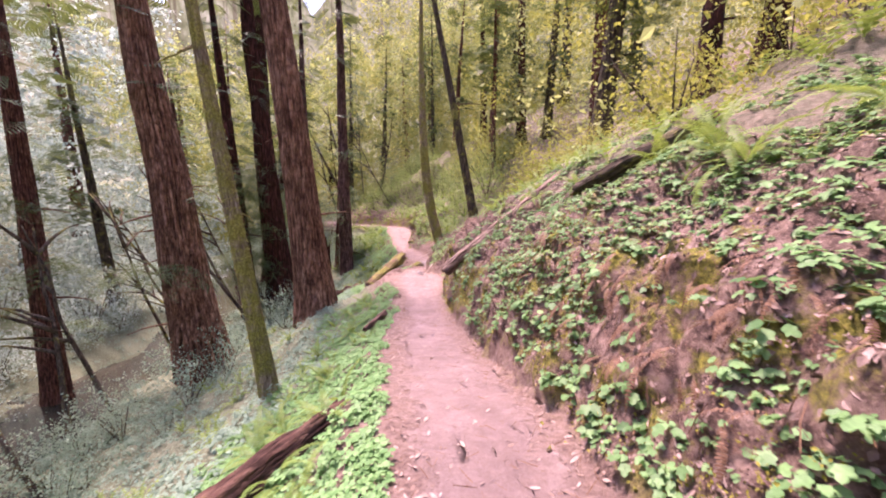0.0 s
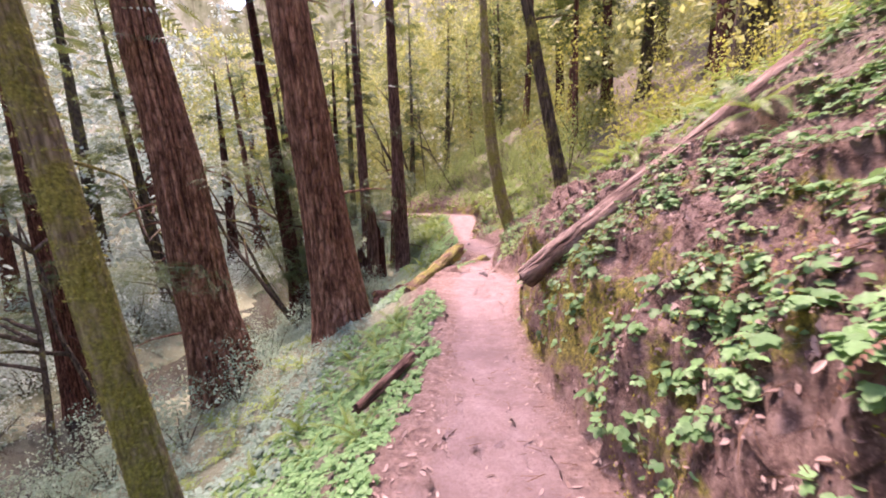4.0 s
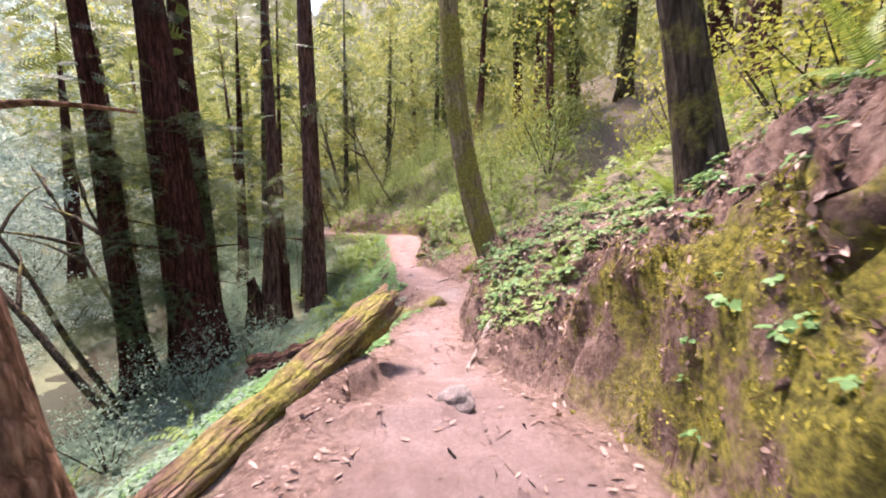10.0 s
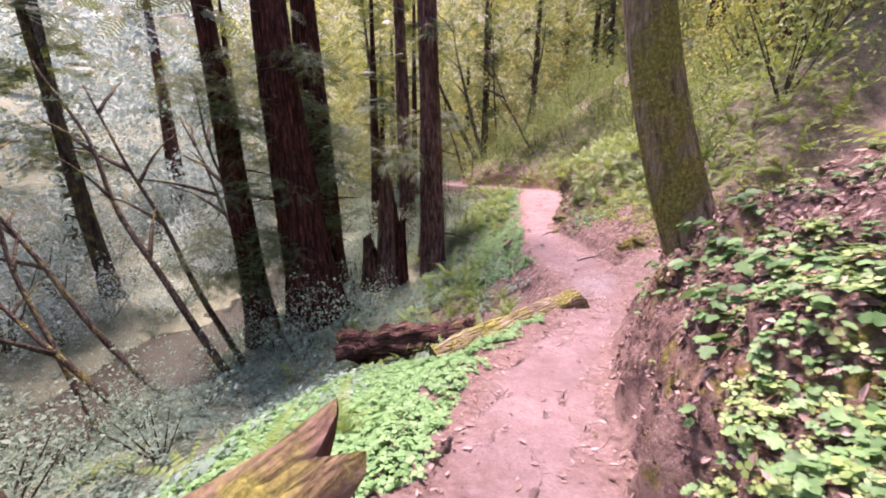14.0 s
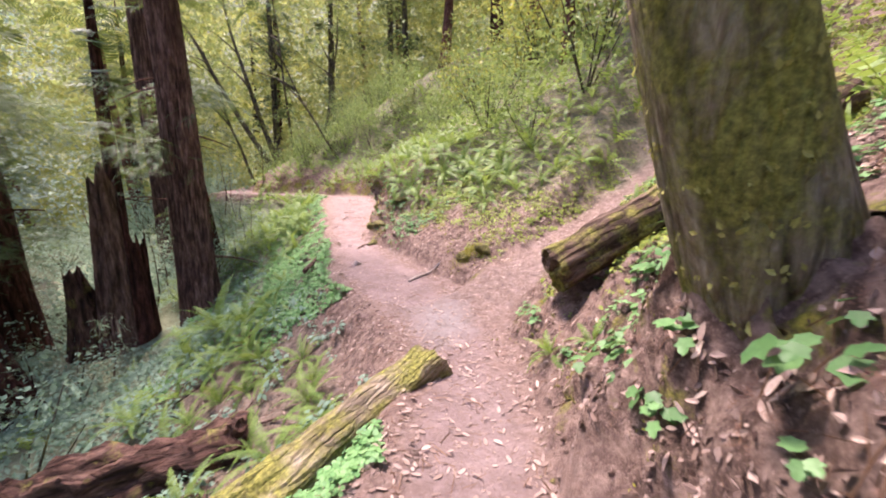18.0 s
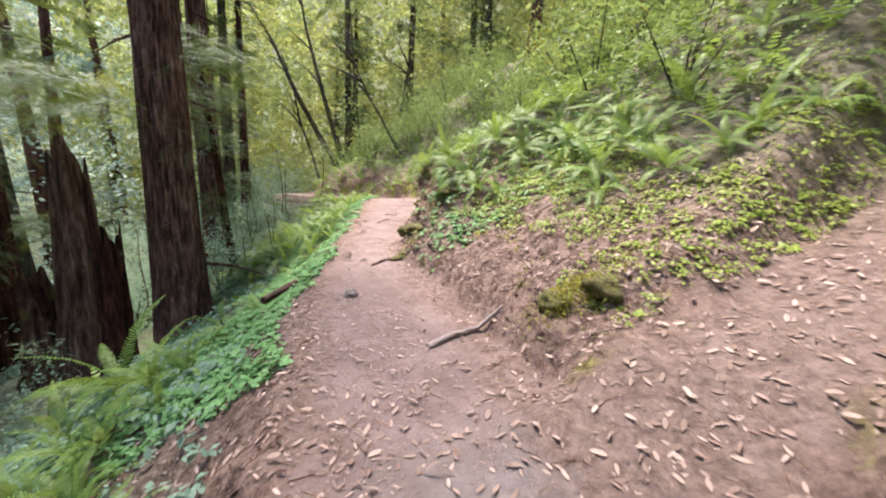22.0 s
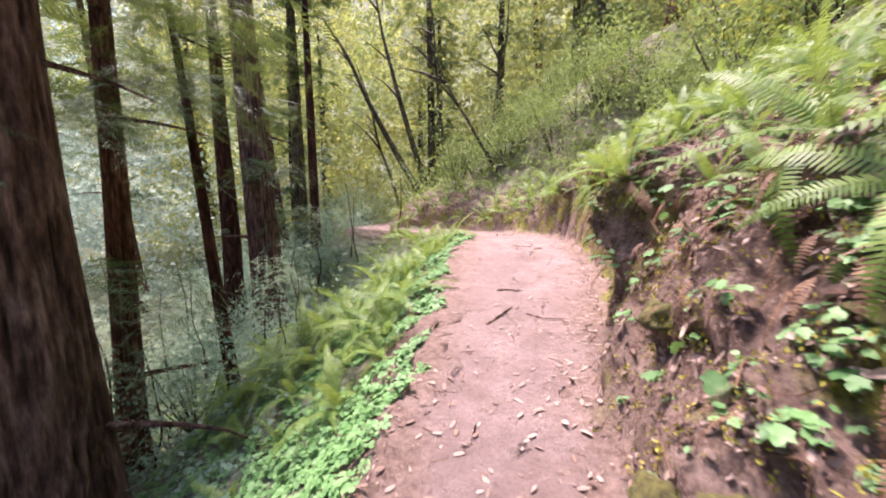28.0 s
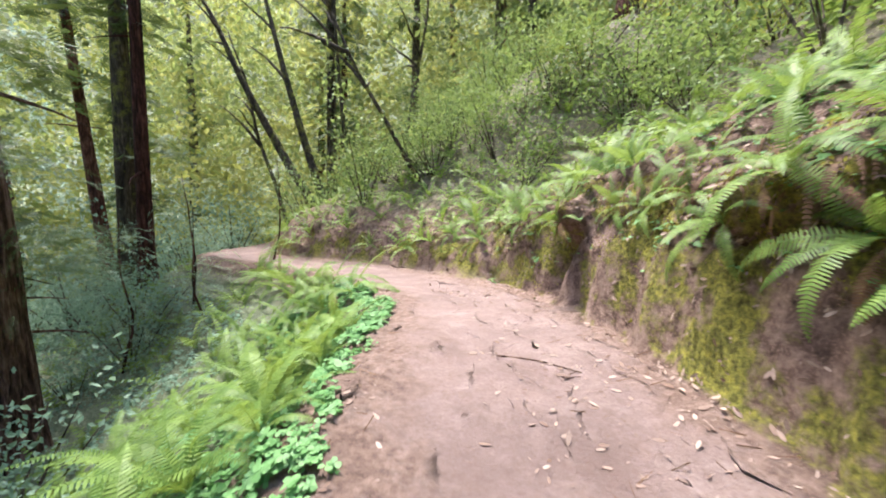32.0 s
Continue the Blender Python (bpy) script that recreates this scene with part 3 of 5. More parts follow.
DRY_LEAF = leaf_material("dry_leaf", (0.13, 0.07, 0.05), (0.52, 0.40, 0.34), 0.7, 0.1, 1.0, 0.0)
DRY_FERN = leaf_material("dry_fern", (0.09, 0.04, 0.02), (0.26, 0.15, 0.09), 0.7, 0.1, 1.0, 0.0)


TRUNK_MOSS = leaf_material("trunk_moss", (0.17, 0.165, 0.05), (0.48, 0.45, 0.15), 0.8, 0.3)

# ---- trees ----
def spray_shape(seed):
    """A flat drooping twig of needles."""
    r = np.random.default_rng(seed)
    vs, fs = [], []
    for k in range(9):
        s = k / 8
        y, z, w = s, -0.28 * s * s, 0.30 * math.sin(math.pi * (0.12 + 0.8 * s)) + 0.05
        for side in (-1, 1):
            a = len(vs)
            q = w * r.uniform(0.8, 1.2)
            vs += [(0, y - 0.03, z), (0, y + 0.03, z), (side * q, y + 0.14 + 0.03, z - 0.12 * q), (side * q * 0.9, y + 0.09, z - 0.12 * q)]
            fs.append((a, a + 1, a + 2, a + 3))
    return np.array(vs), np.array(fs)


def fine_spray(seed, rows=15):
    """A feathery twig with a thin stalk and narrow needles, for those seen from near."""
    r = np.random.default_rng(seed)
    vs = [(-0.006, 0, 0), (0.006, 0, 0), (0.003, 1.0, -0.26), (-0.003, 1.0, -0.26)]
    fs = [(0, 1, 2, 3)]
    for k in range(rows):
        s = (k + 0.5) / rows
        for side in (-1, 1):
            q = (0.2 * math.sin(math.pi * (0.14 + 0.8 * s)) + 0.03) * r.uniform(0.7, 1.2)
            y, z = s + r.normal(0, 0.012), -0.26 * s * s
            a = len(vs)
            tip = (side * q, y + 0.55 * q + r.normal(0, 0.012), z - 0.2 * q + r.normal(0, 0.012))
            vs += [(0, y - 0.011, z), (0, y + 0.011, z), tip]
            fs.append((a, a + 1, a + 2, a + 2))
    return np.array(vs, float), np.array(fs)


def crown_mesh(name, seed, mat, count, low, high, reach, size, fine=False):
    """Needle sprays on drooping boughs round a stem, between two heights."""
    r = np.random.default_rng(seed)
    sv, sf = fine_spray(seed) if fine else spray_shape(seed)
    h = low + (high - low) * r.random(count) ** 0.8
    a = r.uniform(0, 2 * np.pi, count)
    far = reach * (1 - 0.75 * (h - low) / (high - low)) * np.sqrt(r.random(count)) + 0.15
    places = np.stack([far * np.cos(a), far * np.sin(a), h - 0.25 * far], -1)
    n = np.stack([0.5 * np.cos(a) + r.normal(0, 0.3, count), 0.5 * np.sin(a) + r.normal(0, 0.3, count), np.ones(count)], -1)
    v, f = scattered(sv, sf, places, frames_for(n, r.uniform(0, 6.28, count)), r.uniform(0.6, 1.3, count) * size)
    return quads_to_mesh(name, v, f, mat, None, False)


CROWNS = [crown_mesh("crown", 31 + k, NEEDLE, 130, 0.0, 14.0, 2.0, 0.85) for k in range(3)]
FAR_CROWNS = [crown_mesh("crown", 36 + k, NEEDLE, 70, 0.0, 14.0, 2.2, 1.2) for k in range(3)]
BOUGH_SPRAYS = [crown_mesh("foliage", 41 + k, NEEDLE, 120, -0.35, 0.35, 1.5, 0.5, True) for k in range(3)]
FAR_SPRAYS = [crown_mesh("foliage", 44 + k, NEEDLE, 70, -0.5, 0.5, 1.8, 0.5) for k in range(3)]
BRANCH_MESH = {}


def branch_mesh(mat, seed):
    key = (mat.name, seed)
    if key not in BRANCH_MESH:
        r = np.random.default_rng(seed)
        s = np.linspace(0, 1, 7)
        p = np.stack([s, 0.08 * np.cumsum(r.normal(0, 0.4, 7)) * s, -0.12 * s * s + 0.05 * np.cumsum(r.normal(0, 0.3, 7)) * s], -1)
        v, f, g = tube(p, 0.03 * (1 - 0.85 * s) + 0.004, 7, 0, 5, seed, 0.1)
        BRANCH_MESH[key] = quads_to_mesh("branch", v, f, mat, {"groove": g})
    return BRANCH_MESH[key]


def tree(x, y, radius, height, mat, label, lean=(0, 0), near=True, stubs=5, crown=True, flare=0.5, ridges=15, boughs=0, top=0.35, category="tree", seed=0, group="forest trees", straighten=0.0):
    """A trunk with flared foot, furrowed bark, dead side branches and a crown."""
    z0 = height_at(x, y) - 0.25
    ob = thing("redwood_tree" if mat in (REDWOOD, DARK_BARK, STRINGY, PLATED) else "forest_tree", x, y, z0, label, category, group)
    s = np.r_[np.linspace(0, min(6.5, height * 0.5), 46 if near else 14), np.linspace(min(6.5, height * 0.5), height, 14 if near else 7)[1:]]
    k = s / height
    bend = 0.10 * radius * np.stack([vnoise(s * 0.25, 0 * s, seed), vnoise(s * 0.25, 0 * s, seed + 5)], -1)
    run = straighten * (1 - np.exp(-s / straighten)) if straighten else s
    p = np.stack([lean[0] * run + bend[:, 0], lean[1] * run + bend[:, 1], s], -1)
    rad = radius * ((1 - k) * (1 - top) + top * (1 - k) ** 0.5 + 0.02) * (1 + flare * np.exp(-s / (1.6 * radius + 0.25)))
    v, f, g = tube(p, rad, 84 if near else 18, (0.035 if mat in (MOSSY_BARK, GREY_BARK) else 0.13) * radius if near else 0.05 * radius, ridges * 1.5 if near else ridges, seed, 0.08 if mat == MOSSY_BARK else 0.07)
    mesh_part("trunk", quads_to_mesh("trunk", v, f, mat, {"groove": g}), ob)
    if mat == MOSSY_BARK:
        q = np.random.default_rng(300 + seed)
        low = np.flatnonzero(v[:, 2] < 6.0)
        pick = low[q.integers(0, len(low), 5200)]
        spot = v[pick] + q.normal(0, 0.012, (len(pick), 3))
        away = spot - np.stack([np.interp(spot[:, 2], s, p[:, c]) for c in range(3)], -1)
        keep = vnoise(spot[:, 0] * 5 + spot[:, 1] * 3, spot[:, 2] * 2.5, seed) > -0.1
        spot, away = spot[keep], away[keep] + q.normal(0, 0.09, (keep.sum(), 3))
        tv, tf = scattered(*flat_leaf(), spot, frames_for(away, q.uniform(0, 6.28, len(spot))), q.uniform(0.012, 0.04, len(spot)))
        mesh_part("moss", mesh_of("moss", tv, tf, TRUNK_MOSS, False), ob, "olive-green moss tufts")
    r = np.random.default_rng(100 + seed)
    for n in range(stubs):
        h = r.uniform(1.5, 8.5) if near else r.uniform(3, 9)
        a = r.uniform(0, 360)
        length = r.uniform(0.4, 1.6)
        b = mesh_part("branch", branch_mesh(mat, n % 4), ob)
        q = np.array([np.interp(h, s, p[:, c]) for c in range(2)])
        edge = np.interp(h, s, rad) * 0.8
        b.matrix_basis = pose(q[0] + edge * math.cos(radians(a)), q[1] + edge * math.sin(radians(a)), h, 0, r.uniform(-12, 14), a) @ Matrix.Diagonal((length, length, length, 1))
    for n in range(boughs):
        h = r.uniform(2.6, 9.5) if near else r.uniform(4, 13)
        a = r.uniform(0, 360)
        b = mesh_part("foliage", (BOUGH_SPRAYS if near else FAR_SPRAYS)[n % 3], ob)
        q = np.array([np.interp(h, s, p[:, c]) for c in range(2)])
        d = np.interp(h, s, rad) + r.uniform(0.4, 1.0)
        b.matrix_basis = pose(q[0] + d * math.cos(radians(a)), q[1] + d * math.sin(radians(a)), h, 0, 0, a) @ Matrix.Diagonal((1.0, 1.0, 0.9, 1))
    if crown:
        c = mesh_part("crown", (CROWNS if near else FAR_CROWNS)[seed % 3], ob)
        c.matrix_basis = pose(lean[0] * height * 0.5, lean[1] * height * 0.5, height * 0.42, 0, 0, 40 * seed) @ Matrix.Diagonal((1, 1, height * 0.6 / 14, 1))
    return ob


tree(-14.2, 16.6, 0.45, 24, REDWOOD, "slender redwood rising from the creek bank", seed=1, stubs=6, boughs=10)
tree(-8.25, 16.4, 0.92, 27, PLATED, "thick redwood with dead branch stubs on the slope", lean=(-0.09, 0), seed=2, stubs=12, flare=0.45, boughs=5)
tree(-2.45, 7.2, 0.17, 13, MOSSY_BARK, "thin leaning mossy trunk on the slope below the trail", lean=(-0.13, 0.02), seed=3, stubs=3, flare=0.3, ridges=9, crown=False)
tree(-2.95, 13.85, 0.60, 27, PLATED, "massive redwood with coarse plated bark beside the trail", lean=(-0.1, 0), seed=6, stubs=5, flare=0.5, ridges=19)
tree(-4.1, 28.8, 0.46, 27, STRINGY, "tall redwood with long stringy bark beside the trail", seed=7, stubs=4, boughs=7, ridges=21, flare=0.2)
tree(-8.0, 26.4, 0.82, 27, DARK_BARK, "broad dark redwood above the creek", lean=(-0.06, 0), seed=8, stubs=6, boughs=26)
tree(-9.6, 25.4, 0.48, 23, DARK_BARK, "slim dark redwood above the creek", lean=(-0.06, 0), seed=9, stubs=6, boughs=22)
tree(-9.6, 29.8, 0.75, 27, DARK_BARK, "broad dark redwood above the creek", seed=10, stubs=4, boughs=18)
tree(-8.7, 37.8, 0.52, 26, STRINGY, "redwood standing below the ferny trail edge", seed=11, stubs=5, boughs=6, flare=0.3)
tree(1.97, 18.76, 0.25, 14, MOSSY_BARK, "leaning moss-covered trunk growing from the cut bank", lean=(-0.42, 0.15), straighten=2.7, seed=12, stubs=0, flare=0.15, ridges=9, crown=False)
tree(2.75, 14.2, 0.165, 14, GREY_BARK, "leaning grey trunk on the upper slope", lean=(-0.2, 0.06), seed=13, stubs=2, flare=0.6, ridges=9, crown=False)
tree(-5.02, 30.16, 0.17, 13, REDWOOD, "slender reddish trunk leaning beside the stringy redwood", lean=(0.05, 0.02), seed=15, stubs=7, flare=0.3, crown=False, boughs=3)
tree(-4.3, 31.2, 0.10, 9, DARK_BARK, "thin dark sapling beside the redwood", lean=(-0.12, 0.05), seed=14, stubs=4, flare=0.2, crown=False, boughs=4)

FAR = [(-20, 36, 0.5), (-12.3, 45.5, 0.38), (-14.8, 47.8, 0.3), (-17, 52, 0.4), (-6.5, 52, 0.3), (-22, 44, 0.5), (-12, 40, 0.4), (-26, 30, 0.5), (-30, 40, 0.6), (-8, 60, 0.4),
       (-13, 34, 0.42), (-15.5, 38, 0.3), (-10.5, 44, 0.25), (-18, 26, 0.35), (-23, 22, 0.35), (-19, 14, 0.3), (-25, 12, 0.4), (-17, 8, 0.35), (-13, 9, 0.28),
       (4, 52, 0.3), (6, 46, 0.35), (9, 44, 0.4), (3, 58, 0.4), (8, 36, 0.35), (12, 40, 0.5), (12, 33, 0.4), (7, 30.5, 0.2), (15, 30, 0.5), (10, 20, 0.55), (12, 24, 0.5), (11, 14, 0.4),
       (-3, 62, 0.45), (1, 68, 0.5), (-12, 68, 0.5), (-20, 62, 0.5), (5, 66, 0.5), (14, 52, 0.6), (18, 44, 0.6), (-28, 56, 0.6), (-34, 30, 0.6), (-30, 18, 0.5), (13.5, 8, 0.5), (16, 17, 0.5), (20, 34, 0.6)]
for n, (x, y, r) in enumerate(FAR):
    tree(x, y, r, 17 + 9 * ((n * 37) % 10) / 10, (DARK_BARK, GREY_BARK, REDWOOD)[n % 3], ("distant dark conifer trunk in the woods", "distant grey trunk in the woods", "distant reddish conifer trunk in the woods")[n % 3], near=False, stubs=2, seed=20 + n, boughs=2 if x < 0 and 30 < y < 48 else 6,
         lean=(0.05 * math.sin(n * 2.3), 0.04 * math.cos(n * 1.7)), group="distant trees")


# ---- fallen logs ----
def log(name, a, b, ra, rb, mat, label, sides=28, groove=0.012, seed=0, end_mat=None, sag=0.0, lump=0.08, n=34, ragged=0.0):
    a, b = Vector(a), Vector(b)
    d = b - a
    s = np.linspace(0, 1, n)
    p = np.stack([0 * s, sag * np.sin(math.pi * s), s * d.length], -1)
    v, f, g = tube(p, ra + (rb - ra) * s, sides, groove, 11, seed, lump, False)
    v = v.reshape(n, sides, 3)
    ang = np.arange(sides) * 2 * np.pi / sides
    A, S = np.meshgrid(ang, s * d.length)
    worn = 1 + 1.1 * lump * fbm(np.cos(A) * 2.2 + S * 2.4 + seed, np.sin(A) * 2.2 - S * 1.7, seed + 4, 3)
    v[:, :, :2] *= worn[..., None]
    v[:, :, 2] += (ragged * (0.6 * np.cos(ang + seed) + vnoise(np.cos(ang) * 3, np.sin(ang) * 3, seed)))[None] * (1 - step01(s, 0.0, 0.25))[:, None]
    v = v.reshape(-1, 3)
    ob = thing(name, *a, label, "log")
    ob.matrix_basis = Matrix.Translation(a) @ d.to_track_quat("Z", "Y").to_matrix().to_4x4()
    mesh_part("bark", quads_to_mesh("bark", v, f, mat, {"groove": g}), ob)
    for row, sign in ((0, -1), (n - 1, 1)):
        ring = v[row * sides:(row + 1) * sides]
        c = ring.mean(0)
        r = np.random.default_rng(seed + row)
        layers = [c + (ring - c) * k + np.array([0, 0, sign]) * (0.02 * (1 - k) + 0.02 * r.normal(0, 1, (sides, 1)) * (k < 1)) for k in (1, 0.8, 0.55, 0.3, 0.02)]
        vv, ff = np.vstack(layers), grid_faces(5, sides, True)
        mesh_part("broken_end", mesh_of("broken_end", vv, ff if sign > 0 else ff[:, ::-1], end_mat or DEAD_WOOD, False, {"groove": np.zeros(len(vv))}), ob, "weathered pale broken end")
    return ob


log("fallen_log", (1.0, 9.1, -0.02), (3.7, 8.62, 2.32), 0.14, 0.16, LOG_BARK, "fallen bark-stripped log lying down the bank to the trail", seed=3, end_mat=DEAD_WOOD, groove=0.02)
log("grey_log", (2.88, 6.38, 1.96), (3.95, 4.85, 2.9), 0.1, 0.13, GREY_BARK, "weathered grey log lying on the hillside above the bank", seed=15, groove=0.02, lump=0.12, ragged=0.1)
log("mossy_log", (-0.03, 15.27, -0.87), (-1.15, 13.08, -1.42), 0.2, 0.15, MOSS_LOG, "mossy fallen log with a split rotten end beside the trail", seed=5, end_mat=DEAD_WOOD, groove=0.05, lump=0.16, ragged=0.14)
log("mossy_log", (0.95, 21.0, -2.38), (-1.0, 19.45, -2.98), 0.22, 0.3, MOSSY_BARK, "short mossy log end poking into the trail", seed=7, groove=0.02, lump=0.14, end_mat=ROTTEN, ragged=0.06)
log("rotten_log", (-0.95, 21.8, -3.55), (-4.3, 22.45, -4.72), 0.27, 0.34, ROTTEN, "rotting reddish log sagging across the gully", seed=8, groove=0.09, lump=0.38, sag=0.05, end_mat=ROTTEN, ragged=0.05)
log("mossy_log", (2.25, 21.2, -1.58), (5.97, 21.6, 0.25), 0.23, 0.3, ROTTEN_MOSS, "long mossy log lying down the slope to the fork", seed=9, groove=0.03, lump=0.1, end_mat=ROTTEN_MOSS, ragged=0.03)
log("thin_log", (2.9, 20.9, -1.75), (5.6, 21.1, -0.7), 0.07, 0.09, ROTTEN, "thin rotting pole under the mossy log", seed=10, groove=0.015, lump=0.12, end_mat=ROTTEN)
log("rotten_log", (-0.62, 3.7, -0.18), (-1.45, 2.5, -0.3), 0.085, 0.12, ROTTEN, "short rotting log piece among the leaves", seed=11, groove=0.03, lump=0.25, end_mat=DEAD_WOOD, ragged=0.08)
log("fallen_branch", (-0.75, 7.6, -0.85), (-0.42, 8.8, -0.92), 0.05, 0.07, DEAD_WOOD, "short weathered branch lying at the trail edge", seed=12, groove=0.01, lump=0.15, ragged=0.05)
log("fallen_branch", (-0.85, 25.5, -2.62), (-0.45, 27.6, -2.5), 0.04, 0.025, DEAD_WOOD, "long thin branch lying along the trail edge", seed=13, groove=0.005, lump=0.15)
log("fallen_branch", (1.75, 15.6, -0.55), (1.55, 14.4, -0.75), 0.035, 0.02, DEAD_WOOD, "bare grey branch lying down the bank", seed=14, groove=0.004, lump=0.15)


def broken_trunk():
    x, y = -6.0, 28.6
    z0 = height_at(x, y) - 0.2
    ob = thing("broken_stump", x, y, z0, "tall broken hollow redwood snag with jagged top", "stump")
    for n, (dx, dy, r, h, m) in enumerate(((0, 0, 0.5, 4.5, DEAD_WOOD), (0.45, 0.15, 0.36, 3.3, DARK_BARK), (-0.66, -0.2, 0.36, 2.2, ROTTEN))):
        s = np.linspace(0, h, 26)
        p = np.stack([dx + 0.03 * s, dy + 0 * s, s], -1)
        v, f, g = tube(p, r * (1 - 0.10 * s) * (1 + 0.5 * np.exp(-s / 0.5)), 30, 0.03, 11, 60 + n, 0.14, False)
        v = v.reshape(26, 30, 3)
        a = np.arange(30) * 2 * np.pi / 30
        jag = 0.45 * vnoise(np.cos(a) * 2.2 + n, np.sin(a) * 2.2, 61) + 0.35 * np.cos(a - 2 + n) + 0.15 * vnoise(a * 3, 0 * a, 62)
        top = step01(s / h, 0.6, 1.0)
        v[:, :, 2] += top[:, None] * jag[None] * min(1.0, h / 2.5)
        mesh_part("shell", quads_to_mesh("shell", v.reshape(-1, 3), f, m, {"groove": g}), ob)


broken_trunk()


MEADOW_LEAF = leaf_material("meadow_leaf", (0.11, 0.18, 0.03), (0.34, 0.42, 0.08), 0.5, 0.4)

# ---- leaning creekside stems ----
def stem(x, y, lean_x, lean_y, radius, height, seed):
    z0 = height_at(x, y) - 0.15
    ob = thing("leaning_sapling", x, y, z0, "thin bare trunk leaning out over the creek", "tree", "creekside stems")
    s = np.linspace(0, 1, 22)
    w = 0.25 * np.stack([vnoise(s * 4, 0 * s, seed), vnoise(s * 4, 0 * s, seed + 3)], -1) * s[:, None]
    p = np.stack([lean_x * height * s ** 0.85 + w[:, 0], lean_y * height * s + w[:, 1], height * s], -1)
    v, f, g = tube(p, radius * (1 - 0.75 * s), 10, 0, 5, seed, 0.06)
    mesh_part("trunk", quads_to_mesh("trunk", v, f, GREY_BARK, {"groove": g}), ob)
    r = np.random.default_rng(seed)
    for n in range(4):
        k = r.integers(8, 20)
        b = mesh_part("branch", branch_mesh(GREY_BARK, n), ob)
        c = r.uniform(1.2, 2.6)
        b.matrix_basis = pose(*p[k], 0, r.uniform(-60, -20), r.uniform(90, 270)) @ Matrix.Diagonal((c, c, c, 1))


for n, (x, y, lx, ly, r, h) in enumerate(((-8.3, 22.6, -0.62, 0.05, 0.12, 9), (-8.9, 23.8, -0.5, 0.0, 0.11, 9), (-9.4, 21.5, -0.72, -0.1, 0.1, 8), (-9.9, 20.2, -0.55, 0.1, 0.09, 8), (-8.2, 24.8, -0.35, 0.1, 0.1, 9),
                                          (-8.9, 20.4, -1.15, -0.1, 0.1, 4), (-10.2, 14.2, -0.4, 0.1, 0.1, 7), (-10.4, 12.4, -0.25, 0.3, 0.1, 7), (-9.8, 10.6, -0.5, 0.2, 0.09, 7), (-10.4, 18.9, -0.3, -0.05, 0.09, 8), (-9.8, 26.6, -0.5, 0.1, 0.1, 8))):
    stem(x, y, lx, ly, r, h, 200 + n)

# bent forked trees beyond the bend of the trail
for n, (x, y, lx, ly, r, h) in enumerate(((-5.6, 47.8, -0.55, 0.1, 0.22, 11), (-5.4, 47.9, -0.28, 0.1, 0.2, 12), (-4.4, 47.2, -0.05, 0.0, 0.1, 11), (-1.1, 42.6, -0.5, 0.1, 0.08, 7), (-7.5, 49.5, -0.3, 0.1, 0.12, 10), (-3.0, 50, 0.2, 0.1, 0.14, 10))):
    stem(x, y, lx, ly, r, h, 230 + n)


# ---- ferns ----
def frond_points(seed, arch, n=38):
    """A sword fern frond of unit length along +y: stalk and two rows of leaflets."""
    r = np.random.default_rng(seed)
    s = np.linspace(0, 1, n)
    a0, a1 = arch
    ang = a0 + (a1 - a0) * s ** 1.1
    y = np.r_[0, np.cumsum(np.cos(ang[:-1]))] / (n - 1)
    z = np.r_[0, np.cumsum(np.sin(ang[:-1]))] / (n - 1)
    x = 0.05 * s * s * r.normal()
    c = np.stack([x, y, z], -1)
    vs, fs = [], []
    for k in range(n - 1):
        w = 0.007 * (1 - 0.8 * s[k])
        a = len(vs)
        vs += [c[k] - (w, 0, 0), c[k] + (w, 0, 0), c[k + 1] + (w, 0, 0), c[k + 1] - (w, 0, 0)]
        fs.append((a, a + 1, a + 2, a + 3))
    for k in range(max(1, n // 10), n):
        length = 0.115 * min(1, (s[k] - 0.05) / 0.22) * (1 - s[k] ** 2.2) ** 0.75 + 0.006
        t = np.array([0, math.cos(ang[k]), math.sin(ang[k])])
        up = np.array([0, -math.sin(ang[k]), math.cos(ang[k])])
        for side in (-1, 1):
            q = length * r.uniform(0.85, 1.1)
            out = np.array([side * 0.95, 0, 0]) + 0.28 * t - 0.18 * up * r.uniform(0.3, 1.6)
            w = 0.0118 * 30 / n * t
            a = len(vs)
            m = c[k] + out * q * 0.62
            vs += [c[k] - w, c[k] + w, m + w * 0.85 + 0.02 * q * up, c[k] + out * q, m - w * 0.85 + 0.02 * q * up]
            fs += [(a, a + 1, a + 2, a + 4), (a + 4, a + 2, a + 3, a + 3)]
    return np.array(vs), np.array(fs)


def frond_mesh(seed, arch, mat=None):
    return quads_to_mesh("frond", *frond_points(seed, arch), mat or FERN_LEAF, smooth=False)


FRONDS = [frond_mesh(1, (1.15, -0.35)), frond_mesh(2, (0.9, -0.6)), frond_mesh(3, (1.25, 0.1)), frond_mesh(4, (0.6, -1.15)), frond_mesh(7, (0.75, -1.35))]
DEAD_FRONDS = [frond_mesh(5, (0.1, -1.5), DRY_FERN), frond_mesh(6, (-0.3, -1.4), DRY_FERN)]


